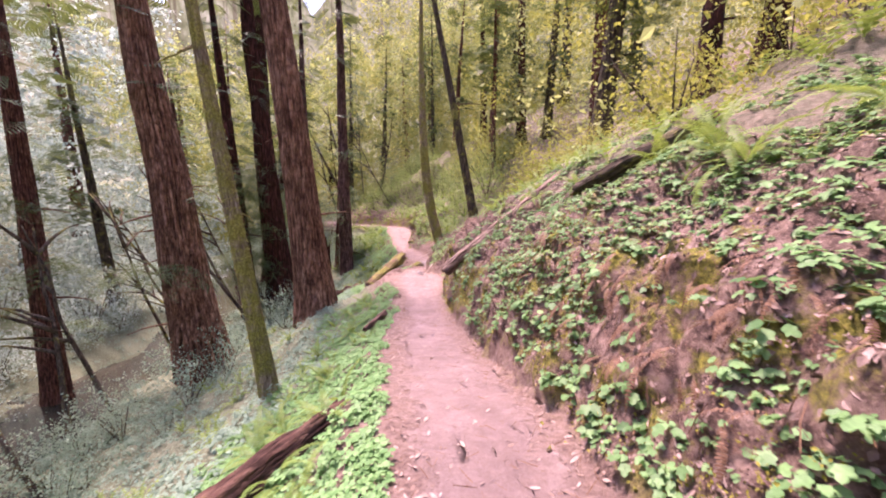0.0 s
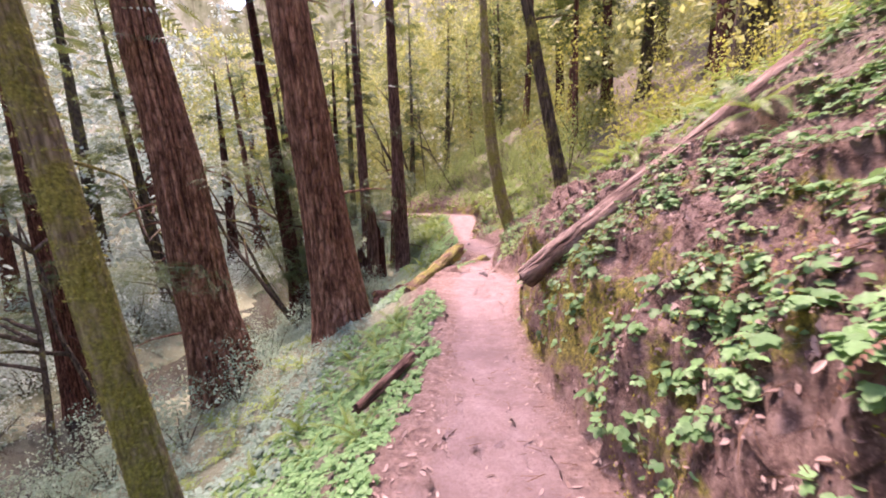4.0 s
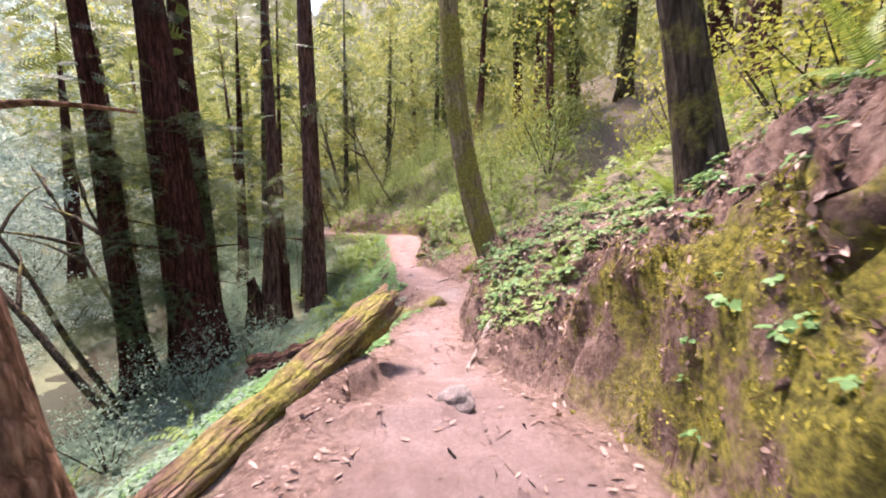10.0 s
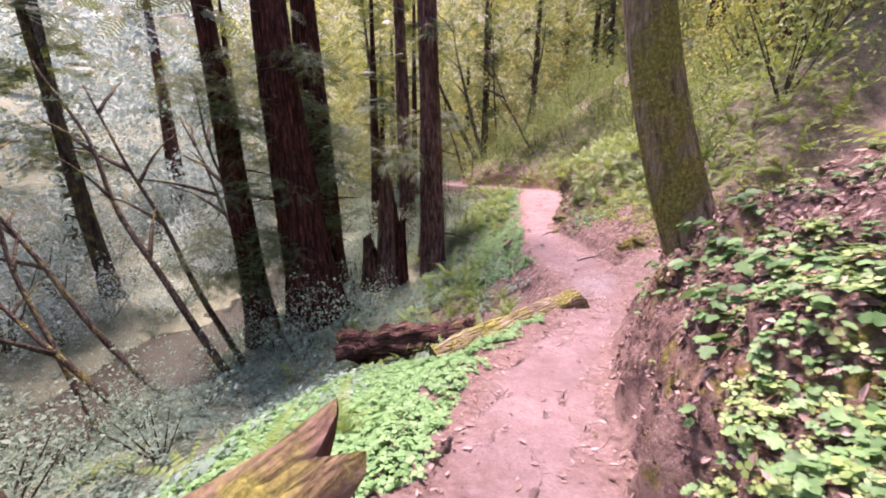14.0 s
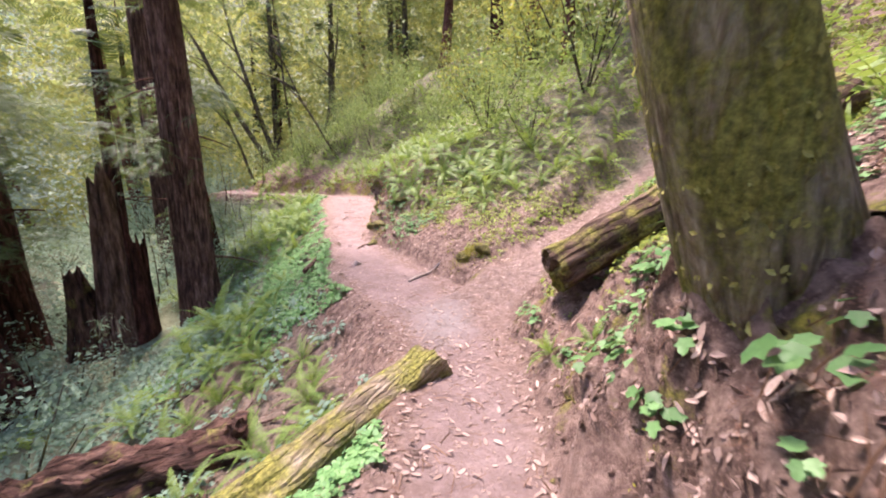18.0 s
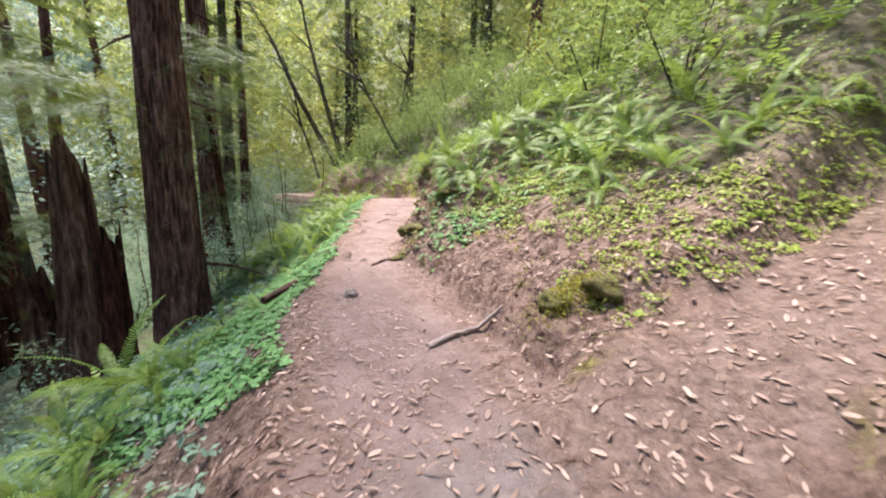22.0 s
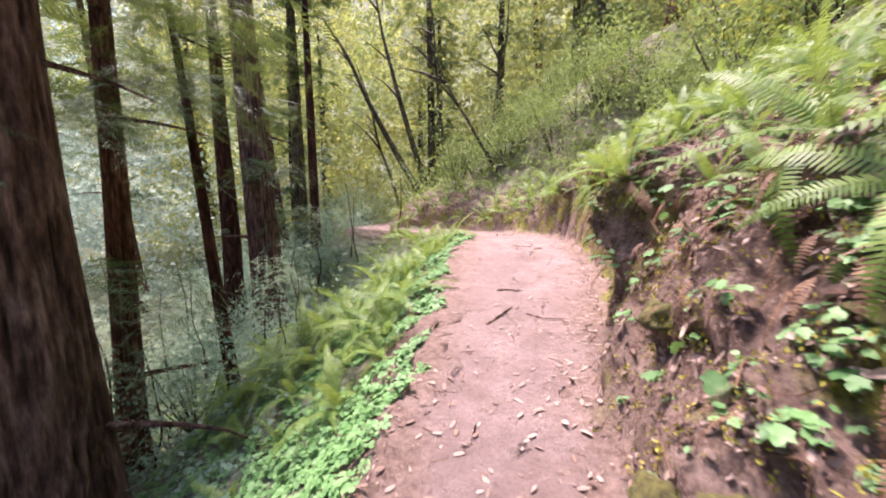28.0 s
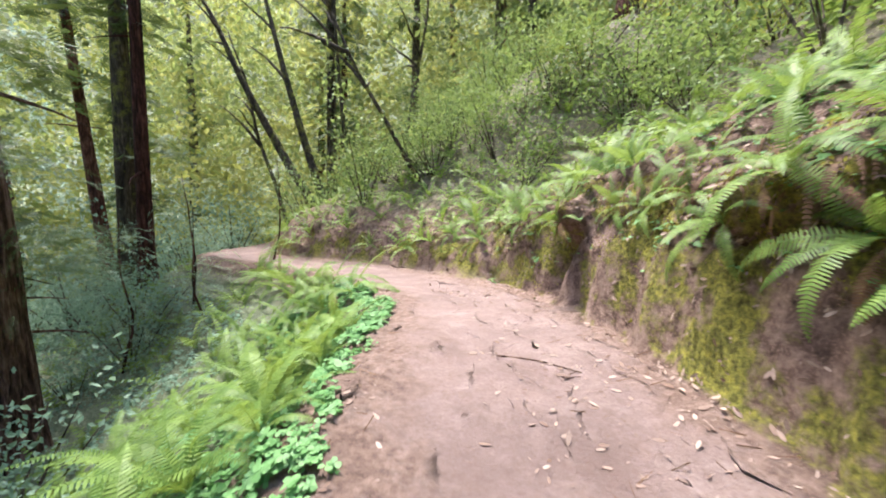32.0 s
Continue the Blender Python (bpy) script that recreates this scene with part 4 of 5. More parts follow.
def fern(seed, fronds=12, dead=3):
    r = np.random.default_rng(seed)
    ob = thing("sword_fern", 0, 0, 0, "green sword fern with arching fronds on the forest floor", "fern", "sword ferns")
    for n in range(fronds):
        b = mesh_part("frond", FRONDS[r.integers(0, 5)], ob)
        c = r.uniform(0.65, 1.05)
        b.matrix_basis = pose(0, 0, 0.02, r.uniform(-18, 14), r.uniform(-12, 12), 360 * n / fronds + r.uniform(-14, 14)) @ Matrix.Diagonal((c, c, c, 1))
    for n in range(dead):
        b = mesh_part("frond", DEAD_FRONDS[n % 2], ob, "withered brown frond")
        c = r.uniform(0.5, 0.8)
        b.matrix_basis = pose(0, 0, 0.0, 0, 0, r.uniform(0, 360)) @ Matrix.Diagonal((c, c, c, 1))
    return ob


TRUNKS = [(-9.6, 17.2, 1.4), (-2.95, 13.85, 0.95), (-4.1, 28.8, 0.7), (-8.0, 26.4, 1.2), (-9.6, 25.4, 0.8), (-2.45, 7.2, 0.3), (1.97, 18.76, 0.36), (3.3, 15.25, 0.35), (-6.0, 28.6, 1.3), (-8.6, 37.8, 1.6)]


def clear_of_trunks(x, y):
    return all(math.hypot(x - a, y - b) > c for a, b, c in TRUNKS)


def fern_pose(x, y, size, spin, upright=0.5):
    n = slope_normals(np.array([x]), np.array([y]))[0]
    up = Vector((n[0] * (1 - upright), n[1] * (1 - upright), n[2] * (1 - upright) + upright)).normalized()
    q = Vector((0, 0, 1)).rotation_difference(up)
    return Matrix.LocRotScale((x + float(lean_out(x, y)), y, height_at(x, y) - 0.03), q, (size, size, size)) @ pose(0, 0, 0, 0, 0, spin)


# side, from y, to y, from and to distance off the trail's edge, how many, size
FERN_BEDS = (("l", 1.5, 4.6, 0.45, 1.5, 7, 0.6), ("l", 4.5, 11.5, 0.5, 1.9, 16, 0.55), ("l", 15, 17.5, 0.5, 1.3, 6, 0.6), ("l", 20.8, 25, 0.7, 3.2, 24, 0.72), ("l", 25.5, 30, 0.8, 2.2, 8, 0.55),
             ("l", 29.5, 38, 0.35, 2.4, 64, 0.9), ("r", 3, 8, 1.5, 2.6, 6, 0.7), ("r", 9.5, 13.5, 1.2, 2.4, 9, 0.85),
             ("r", 27.2, 30, 0.8, 2.4, 14, 0.8), ("r", 25.2, 27, 1.7, 3.2, 8, 0.7), ("r", 20.8, 23.4, 1.6, 4.5, 9, 0.6), ("r", 26.8, 28.2, 0.8, 1.5, 4, 0.55), ("r", 29, 33, 0.5, 2.4, 22, 0.85), ("r", 32.5, 40, 0.45, 2.4, 40, 0.85))
FAR_BEDS = (("l", 29.5, 44, 1.8, 6, 60, 0.8), ("l", 3, 28, 2.2, 7, 60, 0.65), ("r", 25, 31, 2.2, 7, 70, 0.85), ("r", 30, 44, 2.2, 6, 80, 0.9), ("r", 37, 46, 0.3, 3, 50, 0.8), ("r", 38, 50, 3, 11, 130, 0.9), ("l", 39, 48, 0.2, 4, 30, 0.7), ("r", 0, 21, 2.4, 6.5, 70, 0.85), ("r", 20, 25, 3.5, 8, 40, 0.8), ("r", 14, 22, 2.2, 7, 40, 0.7))


def fern_spots(beds, r, gap, spots):
    for side, y0, y1, d0, d1, count, big in beds:
        made, tries = 0, 0
        while made < count and tries < count * 30:
            tries += 1
            y = r.uniform(y0, y1)
            l, e, _ = trail(np.array([y]))
            d = r.uniform(d0, d1)
            x = float(l[0] - d if side == "l" else e[0] + d)
            if side_near(np.array([x]), np.array([y]))[0][0] < (0.9 if x < 3.5 else 0.7) or not clear_of_trunks(x, y):
                continue
            if any(abs(x - a) < gap and math.hypot(x - a, y - b) < gap for a, b in spots):
                continue
            spots.append((x, y))
            made += 1
            yield x, y, big * r.uniform(0.7, 1.25)


# x, y and size of the ferns that stand out singly
PLACED_FERNS = ((1.18, 31.9, 0.6), (1.24, 32.3, 0.65), (1.28, 33.9, 0.55), (1.15, 31.3, 0.55), (-1.95, 35.6, 0.9), (-2.0, 36.9, 1.1), (-2.6, 37.8, 1.2), (-3.1, 38.4, 1.25), (-3.6, 39.0, 1.25), (-4.2, 39.7, 1.3), (-4.8, 40.4, 1.3), (-5.5, 41.1, 1.3), (1.22, 32.7, 0.75), (1.26, 33.5, 0.6), (1.2, 34.7, 0.6), (1.05, 35.6, 0.55), (-1.75, 34.4, 0.85), (2.0, 20.6, 0.4), (2.15, 20.2, 0.35), (-2.4, 25.3, 1.35), (-1.85, 25.0, 1.1), (-1.45, 23.7, 0.85), (-1.0, 23.1, 0.7), (-1.25, 23.5, 0.62), (-1.3, 22.9, 0.5), (-2.4, 25.5, 0.7), (-1.2, 24.3, 0.6), (-3.0, 23.0, 0.7), (-2.6, 23.9, 0.6), (1.55, 27.7, 0.85), (3.1, 27.2, 1.0),
                (4.2, 26.4, 0.95), (4.8, 25.3, 0.7), (5.3, 26.8, 0.9), (2.3, 27.6, 0.9), (3.7, 27.0, 0.9), (1.46, 32.35, 0.8), (1.5, 33.1, 0.75), (1.42, 34.2, 0.65), (1.6, 31.6, 0.6), (1.5, 29.6, 0.5), (1.3, 35.2, 0.65), (3.05, 3.3, 0.85), (3.3, 2.5, 0.8), (-1.2, 6.5, 0.6),
                (-1.5, 11.3, 0.6), (-0.95, 11.0, 0.5), (-1.2, 10.4, 0.55), (3.1, 15.2, 0.8), (1.95, 15.2, 0.36), (3.2, 3.8, 0.9), (-0.95, 2.9, 0.55), (-1.3, 3.6, 0.6))


def plant_ferns():
    r = np.random.default_rng(5)
    kinds = [fern(300 + k, (12, 13, 11, 14, 12)[k], (2, 3, 2, 3, 1)[k]) for k in range(5)]
    spots = [(x, y) for x, y, _ in PLACED_FERNS]
    for k, (x, y, size) in enumerate(list(PLACED_FERNS) + list(fern_spots(FERN_BEDS, r, 0.4, spots))):
        m = fern_pose(x, y, 1.0, r.uniform(0, 360), 0.2 if y > 26.5 and x > -0.5 else 0.45)
        ob = kinds[k] if k < 5 else copy_thing(kinds[r.integers(0, 5)], m)
        ob.matrix_basis = m @ Matrix.Diagonal((size, size, size, 1))
    # the many beyond them, too far to pick apart
    shapes = [frond_points(40 + k, arch, 10) for k, arch in enumerate(((1.15, -0.35), (0.9, -0.6), (1.2, 0.0)))]
    vs, fs, base = [], [], 0
    for x, y, size in fern_spots(FAR_BEDS, r, 0.45, spots):
        m = fern_pose(x, y, 1.0, 0, 0.5)
        for k in range(7):
            c = size * r.uniform(0.65, 1.05)
            q = np.array(m @ pose(0, 0, 0, r.uniform(-18, 14), r.uniform(-12, 12), 51 * k + r.uniform(-14, 14)))
            v, f = shapes[r.integers(0, 3)]
            vs.append((v * c) @ q[:3, :3].T + q[:3, 3]), fs.append(f + base)
            base += len(v)
    ob = new("fern_thicket", quads_to_mesh("fern_thicket", np.vstack(vs), np.vstack(fs), FERN_LEAF, smooth=False))
    tagged(ob, "thicket of green sword ferns over the hillside", "ferns", kind="stuff")


plant_ferns()


# ---- low leaf cover ----
def round_leaf():
    """A rounded, pointed leaf with a sunken rib: outline points about a middle."""
    out = [(0, 0, 0), (-0.40, 0.24, 0.05), (-0.33, 0.68, 0.04), (0, 1.0, -0.08), (0.33, 0.68, 0.04), (0.40, 0.24, 0.05)]
    return np.array(out + [(0, 0.4, -0.04)], float), np.array([(k, 6, (k + 1) % 6) for k in range(6)])


def trefoil():
    """Three rounded leaflets on one stalk, as of wood sorrel."""
    vs, fs = [], []
    for k in range(3):
        a = radians(90 + 118 * (k - 1))
        c, q = math.cos(a), math.sin(a)
        at = len(vs)
        for u, w, h in ((0, 0, 0), (0.30, -0.30, 0.05), (0.62, -0.16, 0.0), (0.62, 0.16, 0.0), (0.30, 0.30, 0.05)):
            vs.append((u * c - w * q, 0.42 + u * q + w * c, h))
        fs += [(at, at + 1, at + 2, at + 2), (at, at + 2, at + 3, at + 3), (at, at + 3, at + 4, at + 4)]
    return np.array(vs, float), np.array(fs)


def lobed_leaf():
    """A broad leaf with five toothed lobes about a sunken middle."""
    ring = [(0, 0.0, 0), (-0.34, 0.08, 0.04), (-0.36, 0.3, 0.02), (-0.52, 0.5, -0.02), (-0.26, 0.62, 0.04), (-0.24, 0.86, 0.0), (0, 1.0, -0.1), (0.24, 0.86, 0.0), (0.26, 0.62, 0.04), (0.52, 0.5, -0.02), (0.36, 0.3, 0.02), (0.34, 0.08, 0.04)]
    return np.array(ring + [(0, 0.42, -0.05)], float), np.array([(12, (k + 1) % 12, k) for k in range(12)])


def leaf_plants(name, label, mat, x, y, size, leaves=6, lift=0.1, seed=0, droop=0.35, shape=None):
    """Small rosettes of leaves standing over the ground at the given places."""
    r = np.random.default_rng(seed)
    z, on = ground_height(x, y)
    keep = on < 0.55
    x, y, z, size = x[keep], y[keep], z[keep], size[keep]
    n = len(x)
    nn = slope_normals(x, y)
    up = nn * 0.35 + np.array([0, 0, 0.65])
    k = r.integers(max(2, leaves - 2), leaves + 3, n)
    idx = np.repeat(np.arange(n), k)
    m = len(idx)
    a = r.uniform(0, 2 * np.pi, m)
    reach = size[idx] * r.uniform(0.1, 0.7, m)
    h = lift * r.uniform(0.25, 1.1, m) * size[idx] / 0.08
    out = np.stack([np.cos(a), np.sin(a), np.zeros(m)], -1)
    pos = np.stack([(x + lean_out(x, y))[idx], y[idx], z[idx]], -1) + up[idx] * h[:, None] + out * reach[:, None]
    normal = up[idx] + out * droop * r.uniform(0.2, 1.4, m)[:, None] + r.normal(0, 0.18, (m, 3))
    normal /= np.linalg.norm(normal, axis=1)[:, None]
    ydir = out - normal * (out * normal).sum(1)[:, None]
    ydir /= np.linalg.norm(ydir, axis=1)[:, None]
    xdir = np.cross(ydir, normal)
    turns = np.stack([xdir, ydir, normal], -1)
    v, f = scattered(*(shape or round_leaf)(), pos, turns, size[idx] * r.uniform(0.7, 1.2, m))
    ob = new(name, quads_to_mesh(name, v, f, mat) if f.shape[1] == 4 else mesh_of(name, v, f, mat, True))
    return tagged(ob, label, "undergrowth", kind="stuff")


def band(side, y0, y1, d0, d1, count, r, patch=None, power=1.0):
    """Places along the trail, off its edge; patch thins them by noise."""
    y = r.uniform(y0, y1, count)
    d = d0 + (d1 - d0) * r.random(count) ** power
    l, e, _ = trail(y)
    x = l - d if side == "l" else e + d
    keep = np.array([clear_of_trunks(a, b) for a, b in zip(x, y)]) & (side_near(x, y)[0] > np.where(x > 3, 0.42, 0.6))
    if patch is not None:
        keep &= fbm(x * 1.1, y * 1.1, 70, 3) > patch
    return x[keep], y[keep]


def joined(*sets):
    return np.concatenate([s[0] for s in sets]), np.concatenate([s[1] for s in sets])


def plant_cover():
    r = np.random.default_rng(8)
    x, y = joined(band("l", -1, 12, -0.02, 2.2, 4600, r, -0.75, 1.3), band("l", 14.6, 20.2, 0.02, 0.7, 900, r, -0.7), band("l", 14.8, 19.8, 0.5, 3.4, 4200, r, -1.2), band("l", 23.8, 38, -0.04, 1.5, 4600, r, -0.8, 1.3), band("l", 24, 31, 0.5, 3.5, 1800, r, -0.4))
    leaf_plants("low_undergrowth", "dense bright green low leaves along the trail edge", GREEN_LEAF, x, y, r.uniform(0.034, 0.07, len(x)), 6, 0.085, 1, 0.3, trefoil)
    x, y = joined(band("l", -2, 19, 1.5, 11, 7500, r, -0.6), band("l", 19, 27, 1.8, 11, 5200, r, -0.6), band("l", 25, 44, 1.6, 11, 6000, r, -0.6), band("l", -2, 44, 14.4, 20, 5000, r, -0.6), band("l", 20, 25, 0.2, 3, 500, r, 0.35))
    leaf_plants("slope_undergrowth", "patchy green undergrowth on the slope to the creek", SLOPE_LEAF, x, y, r.uniform(0.05, 0.11, len(x)), 7, 0.13, 2, 0.35, flat_leaf)
    x, y = joined(band("r", -1, 9, 0.4, 3.4, 4000, r, -0.25), band("r", -1, 13, 0.7, 3.6, 2700, r, -0.5), band("r", -1, 8, 0.03, 0.6, 1300, r, -0.2), band("r", 8, 12, 0.05, 0.6, 220, r, -0.1), band("r", 15.2, 18.2, 0.1, 0.5, 500, r, -0.2), band("r", 14.3, 18.0, 0.35, 3.0, 1700, r, -0.55), band("r", 9, 14, 0.45, 3.5, 3600, r, -0.3), band("r", 8, 13, 0.0, 0.5, 160, r), band("r", 18.8, 22, 0.25, 3, 1500, r, -0.2), band("r", 21, 23, 0.9, 3.5, 900, r, -0.6), band("r", 26, 38, 0.5, 3, 3000, r, -0.2), band("r", 26.2, 28, 0.3, 1.4, 350, r, -0.2), band("r", 26, 38, 0.02, 0.4, 160, r))
    leaf_plants("bank_undergrowth", "broad-leaved green plants on the cut bank", BANK_LEAF, x, y, (0.022 + 0.04 * r.random(len(x)) ** 1.5) * (1 + 0.15 * (y < 9)), 6, 0.08, 3, 0.2, lobed_leaf)
    x, y = joined(band("r", 14.4, 18.4, 0.12, 2.2, 1900, r, -0.3, 1.2), band("r", 3, 9, 0.5, 2.4, 500, r, 0.0))
    leaf_plants("wood_sorrel", "bright three-leaved sorrel spilling over the cut bank", SORREL_LEAF, x, y, r.uniform(0.026, 0.055, len(x)), 5, 0.085, 6, 0.3, trefoil)
    x, y = joined(band("r", 15.7, 19.8, 0.1, 0.9, 75, r), band("r", 5.5, 9, 0.05, 0.5, 30, r), band("r", 27.6, 31, 0.1, 0.8, 40, r), band("r", -0.5, 5, 0.05, 0.6, 45, r))
    leaf_plants("large_leaved_plants", "single plants with large lobed green leaves on the bank", BANK_LEAF, x, y, r.uniform(0.06, 0.1, len(x)), 5, 0.1, 5, 0.25, lobed_leaf)
    x, y = joined(band("r", 26.6, 30, 1.1, 3.2, 1800, r, -0.4), band("r", 24.8, 26.8, 0.9, 4, 1600, r, -0.4), band("r", 20.5, 24.5, 0.5, 5, 2200, r, -0.5), band("r", 20.5, 25, 1.0, 6.5, 3200, r, -0.9), band("r", 25.8, 27.8, 0.9, 2.4, 900, r, -0.5), band("r", -2, 42, 1.6, 7, 6500, r, -0.5), band("r", 12, 34, 2.0, 9, 7000, r, -1.2), band("r", 36, 48, 0.2, 5, 2200, r, -0.8), band("r", 38, 50, 3, 12, 5000, r, -1.2), band("l", 40, 50, 0.1, 4, 1500, r, -0.8))
    leaf_plants("clover_undergrowth", "small yellow-green leaves carpeting the hillside", MEADOW_LEAF, x, y, r.uniform(0.028, 0.055, len(x)), 7, 0.08, 4, 0.3, flat_leaf)


plant_cover()


# ---- shrubs and far woods ----
def leaf_clump(name, mat, seed, count, spread, size, shape=None):
    r = np.random.default_rng(seed)
    hubs = r.normal(0, 1, (14, 3)) * np.array(spread) * 0.75
    hubs[:, 2] = np.abs(hubs[:, 2]) + 0.15 * spread[2]
    pos = hubs[r.integers(0, 14, count)] + r.normal(0, 0.28, (count, 3)) * np.array(spread)
    pos[:, 2] = np.abs(pos[:, 2])
    normal = r.normal(0, 0.7, (count, 3)) + np.array([0, 0, 0.9])
    v, f = scattered(*(shape or leaf_shape(0.5, 0.08, 0.1)), pos, frames_for(normal, r.uniform(0, 6.28, count)), size * r.uniform(0.6, 1.3, count))
    return mesh_of(name, v, f, mat, False)


def shrub_stems(seed, spread):
    r = np.random.default_rng(seed)
    vs, fs, gs, base = [], [], [], 0
    for k in range(6):
        s = np.linspace(0, 1, 6)
        p = np.stack([s * r.normal(0, 0.6) * spread[0], s * r.normal(0, 0.6) * spread[1], s * spread[2] * r.uniform(0.8, 1.5) - 0.1], -1)
        v, f, g = tube(p, 0.018 * (1 - 0.8 * s) + 0.003, 4, 0, 4, k, 0.05)
        vs.append(v), fs.append(f + base), gs.append(g)
        base += len(v)
    return quads_to_mesh("woody_base", np.vstack(vs), np.vstack(fs), GREY_BARK, {"groove": np.concatenate(gs)})


def plant_shrubs():
    r = np.random.default_rng(21)
    spread = (0.75, 0.75, 0.9)
    stems = [shrub_stems(50 + k, spread) for k in range(2)]
    green = [leaf_clump("foliage", SHRUB_LEAF, 60 + k, 800, spread, 0.085, flat_leaf()) for k in range(3)]
    # these shrubs across the creek carry haze in their leaf colour
    pale = [leaf_clump("foliage", HAZED_FAR_LEAF, 75 + k, 800, spread, 0.09, flat_leaf()) for k in range(2)]
    hill = [leaf_clump("foliage", HILL_LEAF, 65 + k, 800, spread, 0.085, flat_leaf()) for k in range(2)]
    # yellow ones have the sunlight put into the leaf colour
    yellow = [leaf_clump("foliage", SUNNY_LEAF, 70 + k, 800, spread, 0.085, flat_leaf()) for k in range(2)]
    for y0, y1, side, d0, d1, count, kind, scale in ((0, 16, "l", 5.5, 10.5, 14, "g", 1.0), (14, 30, "l", 4.5, 10.5, 12, "g", 1.0), (30, 46, "l", 3.2, 9.5, 46, "g", 1.1), (-3, 32, "l", 7.5, 10.8, 40, "g", 0.8), (-4, 40, "l", 14.6, 19, 48, "p", 1.2), (0, 44, "l", 17, 26, 34, "p", 1.9),
                                                    (3, 20, "r", 3.5, 8, 16, "y", 1.0), (26, 44, "r", 3, 9, 34, "h", 1.2), (30, 44, "r", 5, 12, 18, "y", 1.4), (20, 32, "r", 5.5, 10, 14, "y", 1.2), (40, 50, "r", 0.5, 6, 16, "h", 1.3), (38, 50, "r", 4.5, 12, 30, "h", 1.2), (41, 52, "l", 0.6, 9, 20, "g", 1.4)):
        for k in range(count):
            y = r.uniform(y0, y1)
            l, e, _ = trail(np.array([y]))
            d = r.uniform(d0, d1)
            x = float(l[0] - d if side == "l" else e[0] + d)
            if side_near(np.array([x]), np.array([y]))[0][0] < 1.5 or not clear_of_trunks(x, y):
                continue
            z = height_at(x, y)
            if z < WATER_Z + 0.1:
                continue
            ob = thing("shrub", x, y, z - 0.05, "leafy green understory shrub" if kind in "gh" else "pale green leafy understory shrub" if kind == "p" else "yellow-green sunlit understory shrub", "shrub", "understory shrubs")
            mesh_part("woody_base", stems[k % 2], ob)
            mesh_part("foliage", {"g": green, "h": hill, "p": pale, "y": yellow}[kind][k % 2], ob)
            c = scale * r.uniform(0.6, 1.35)
            ob.matrix_basis = pose(x, y, z - 0.05, 0, 0, r.uniform(0, 360)) @ Matrix.Diagonal((c, c, c * r.uniform(0.8, 1.3), 1))


plant_shrubs()


SPROUT_LEAF = leaf_material("sprout_needles", (0.17, 0.25, 0.14), (0.40, 0.50, 0.33), 0.5, 0.45, 1.0, 0.05)
SPROUT_SPRAYS = [crown_mesh("foliage", 95 + k, SPROUT_LEAF, 110, 0.15, 2.3, 0.8, 0.28, True) for k in range(3)]


def sprout(x, y, size, seed):
    z0 = height_at(x, y) - 0.05
    ob = thing("redwood_sprout", x, y, z0, "young redwood with feathery pale green needle sprays", "sapling", "redwood sprouts")
    s = np.linspace(0, 1, 9)
    v, f, g = tube(np.stack([0.1 * vnoise(s * 3, 0 * s, seed), 0.1 * vnoise(s * 3, 0 * s, seed + 2), 2.3 * s], -1), 0.022 * (1 - 0.85 * s) + 0.002, 7, 0, 5, seed, 0.05)
    mesh_part("trunk", quads_to_mesh("trunk", v, f, DARK_BARK, {"groove": g}), ob)
    mesh_part("foliage", SPROUT_SPRAYS[seed % 3], ob)
    ob.matrix_basis = pose(x, y, z0, 0, 0, 77 * seed) @ Matrix.Diagonal((size, size, size, 1))


for n, (x, y, size) in enumerate(((-3.4, 31.6, 0.6), (-3.9, 32.3, 0.75), (-4.8, 33.0, 0.9), (-3.2, 30.9, 0.5), (-5.6, 33.6, 1.0), (-4.9, 30.2, 1.0), (-6.0, 30.6, 1.1), (-7.2, 31.8, 1.3), (-3.6, 30.3, 0.6), (-7.0, 33.2, 1.2), (-8.9, 33.0, 1.6), (-10.2, 36.0, 1.7), (-6.9, 24.3, 1.0), (-5.9, 25.6, 0.8),
                                  (-7.3, 41.4, 1.5), (-5.6, 42.8, 1.3), (-9.6, 34.6, 1.4), (-5.4, 27.2, 0.7), (-5.6, 31.2, 0.9), (-8.2, 40.2, 1.6), (-4.4, 30.0, 0.7), (-6.6, 40.4, 1.2))):
    sprout(x, y, size, n)


def far_woods(name, label, mat, seed, clumps, region, lift, size, per=48):
    """Leaf masses of the woods beyond, in clumps with gaps between."""
    r = np.random.default_rng(seed)
    x = r.uniform(region[0], region[1], clumps)
    y = r.uniform(region[2], region[3], clumps)
    z, _ = ground_height(x, y, False)
    h = lift[0] + (lift[1] - lift[0]) * r.random(clumps) ** 1.3
    l, e, _ = trail(np.clip(y, -30, 60))
    keep = (x < l - 4.0) | (x > e + 3.5) | (y > 50)
    c = np.stack([x, y, z + h], -1)[keep]
    n = len(c) * per
    wide = r.uniform(0.5, 1.5, len(c))[:, None].repeat(per, 0)
    pos = c.repeat(per, 0) + r.normal(0, 1, (n, 3)) * wide * np.array([0.85, 0.85, 0.5])
    normal = r.normal(0, 0.8, (n, 3)) + np.array([0, -0.3, 0.6])
    v, f = scattered(*flat_leaf(), pos, frames_for(normal, r.uniform(0, 6.28, n)), 1.1 * size * r.uniform(0.6, 1.4, n))
    ob = new(name, mesh_of(name, v, f, mat, False))
    tagged(ob, label, "woods", kind="stuff")


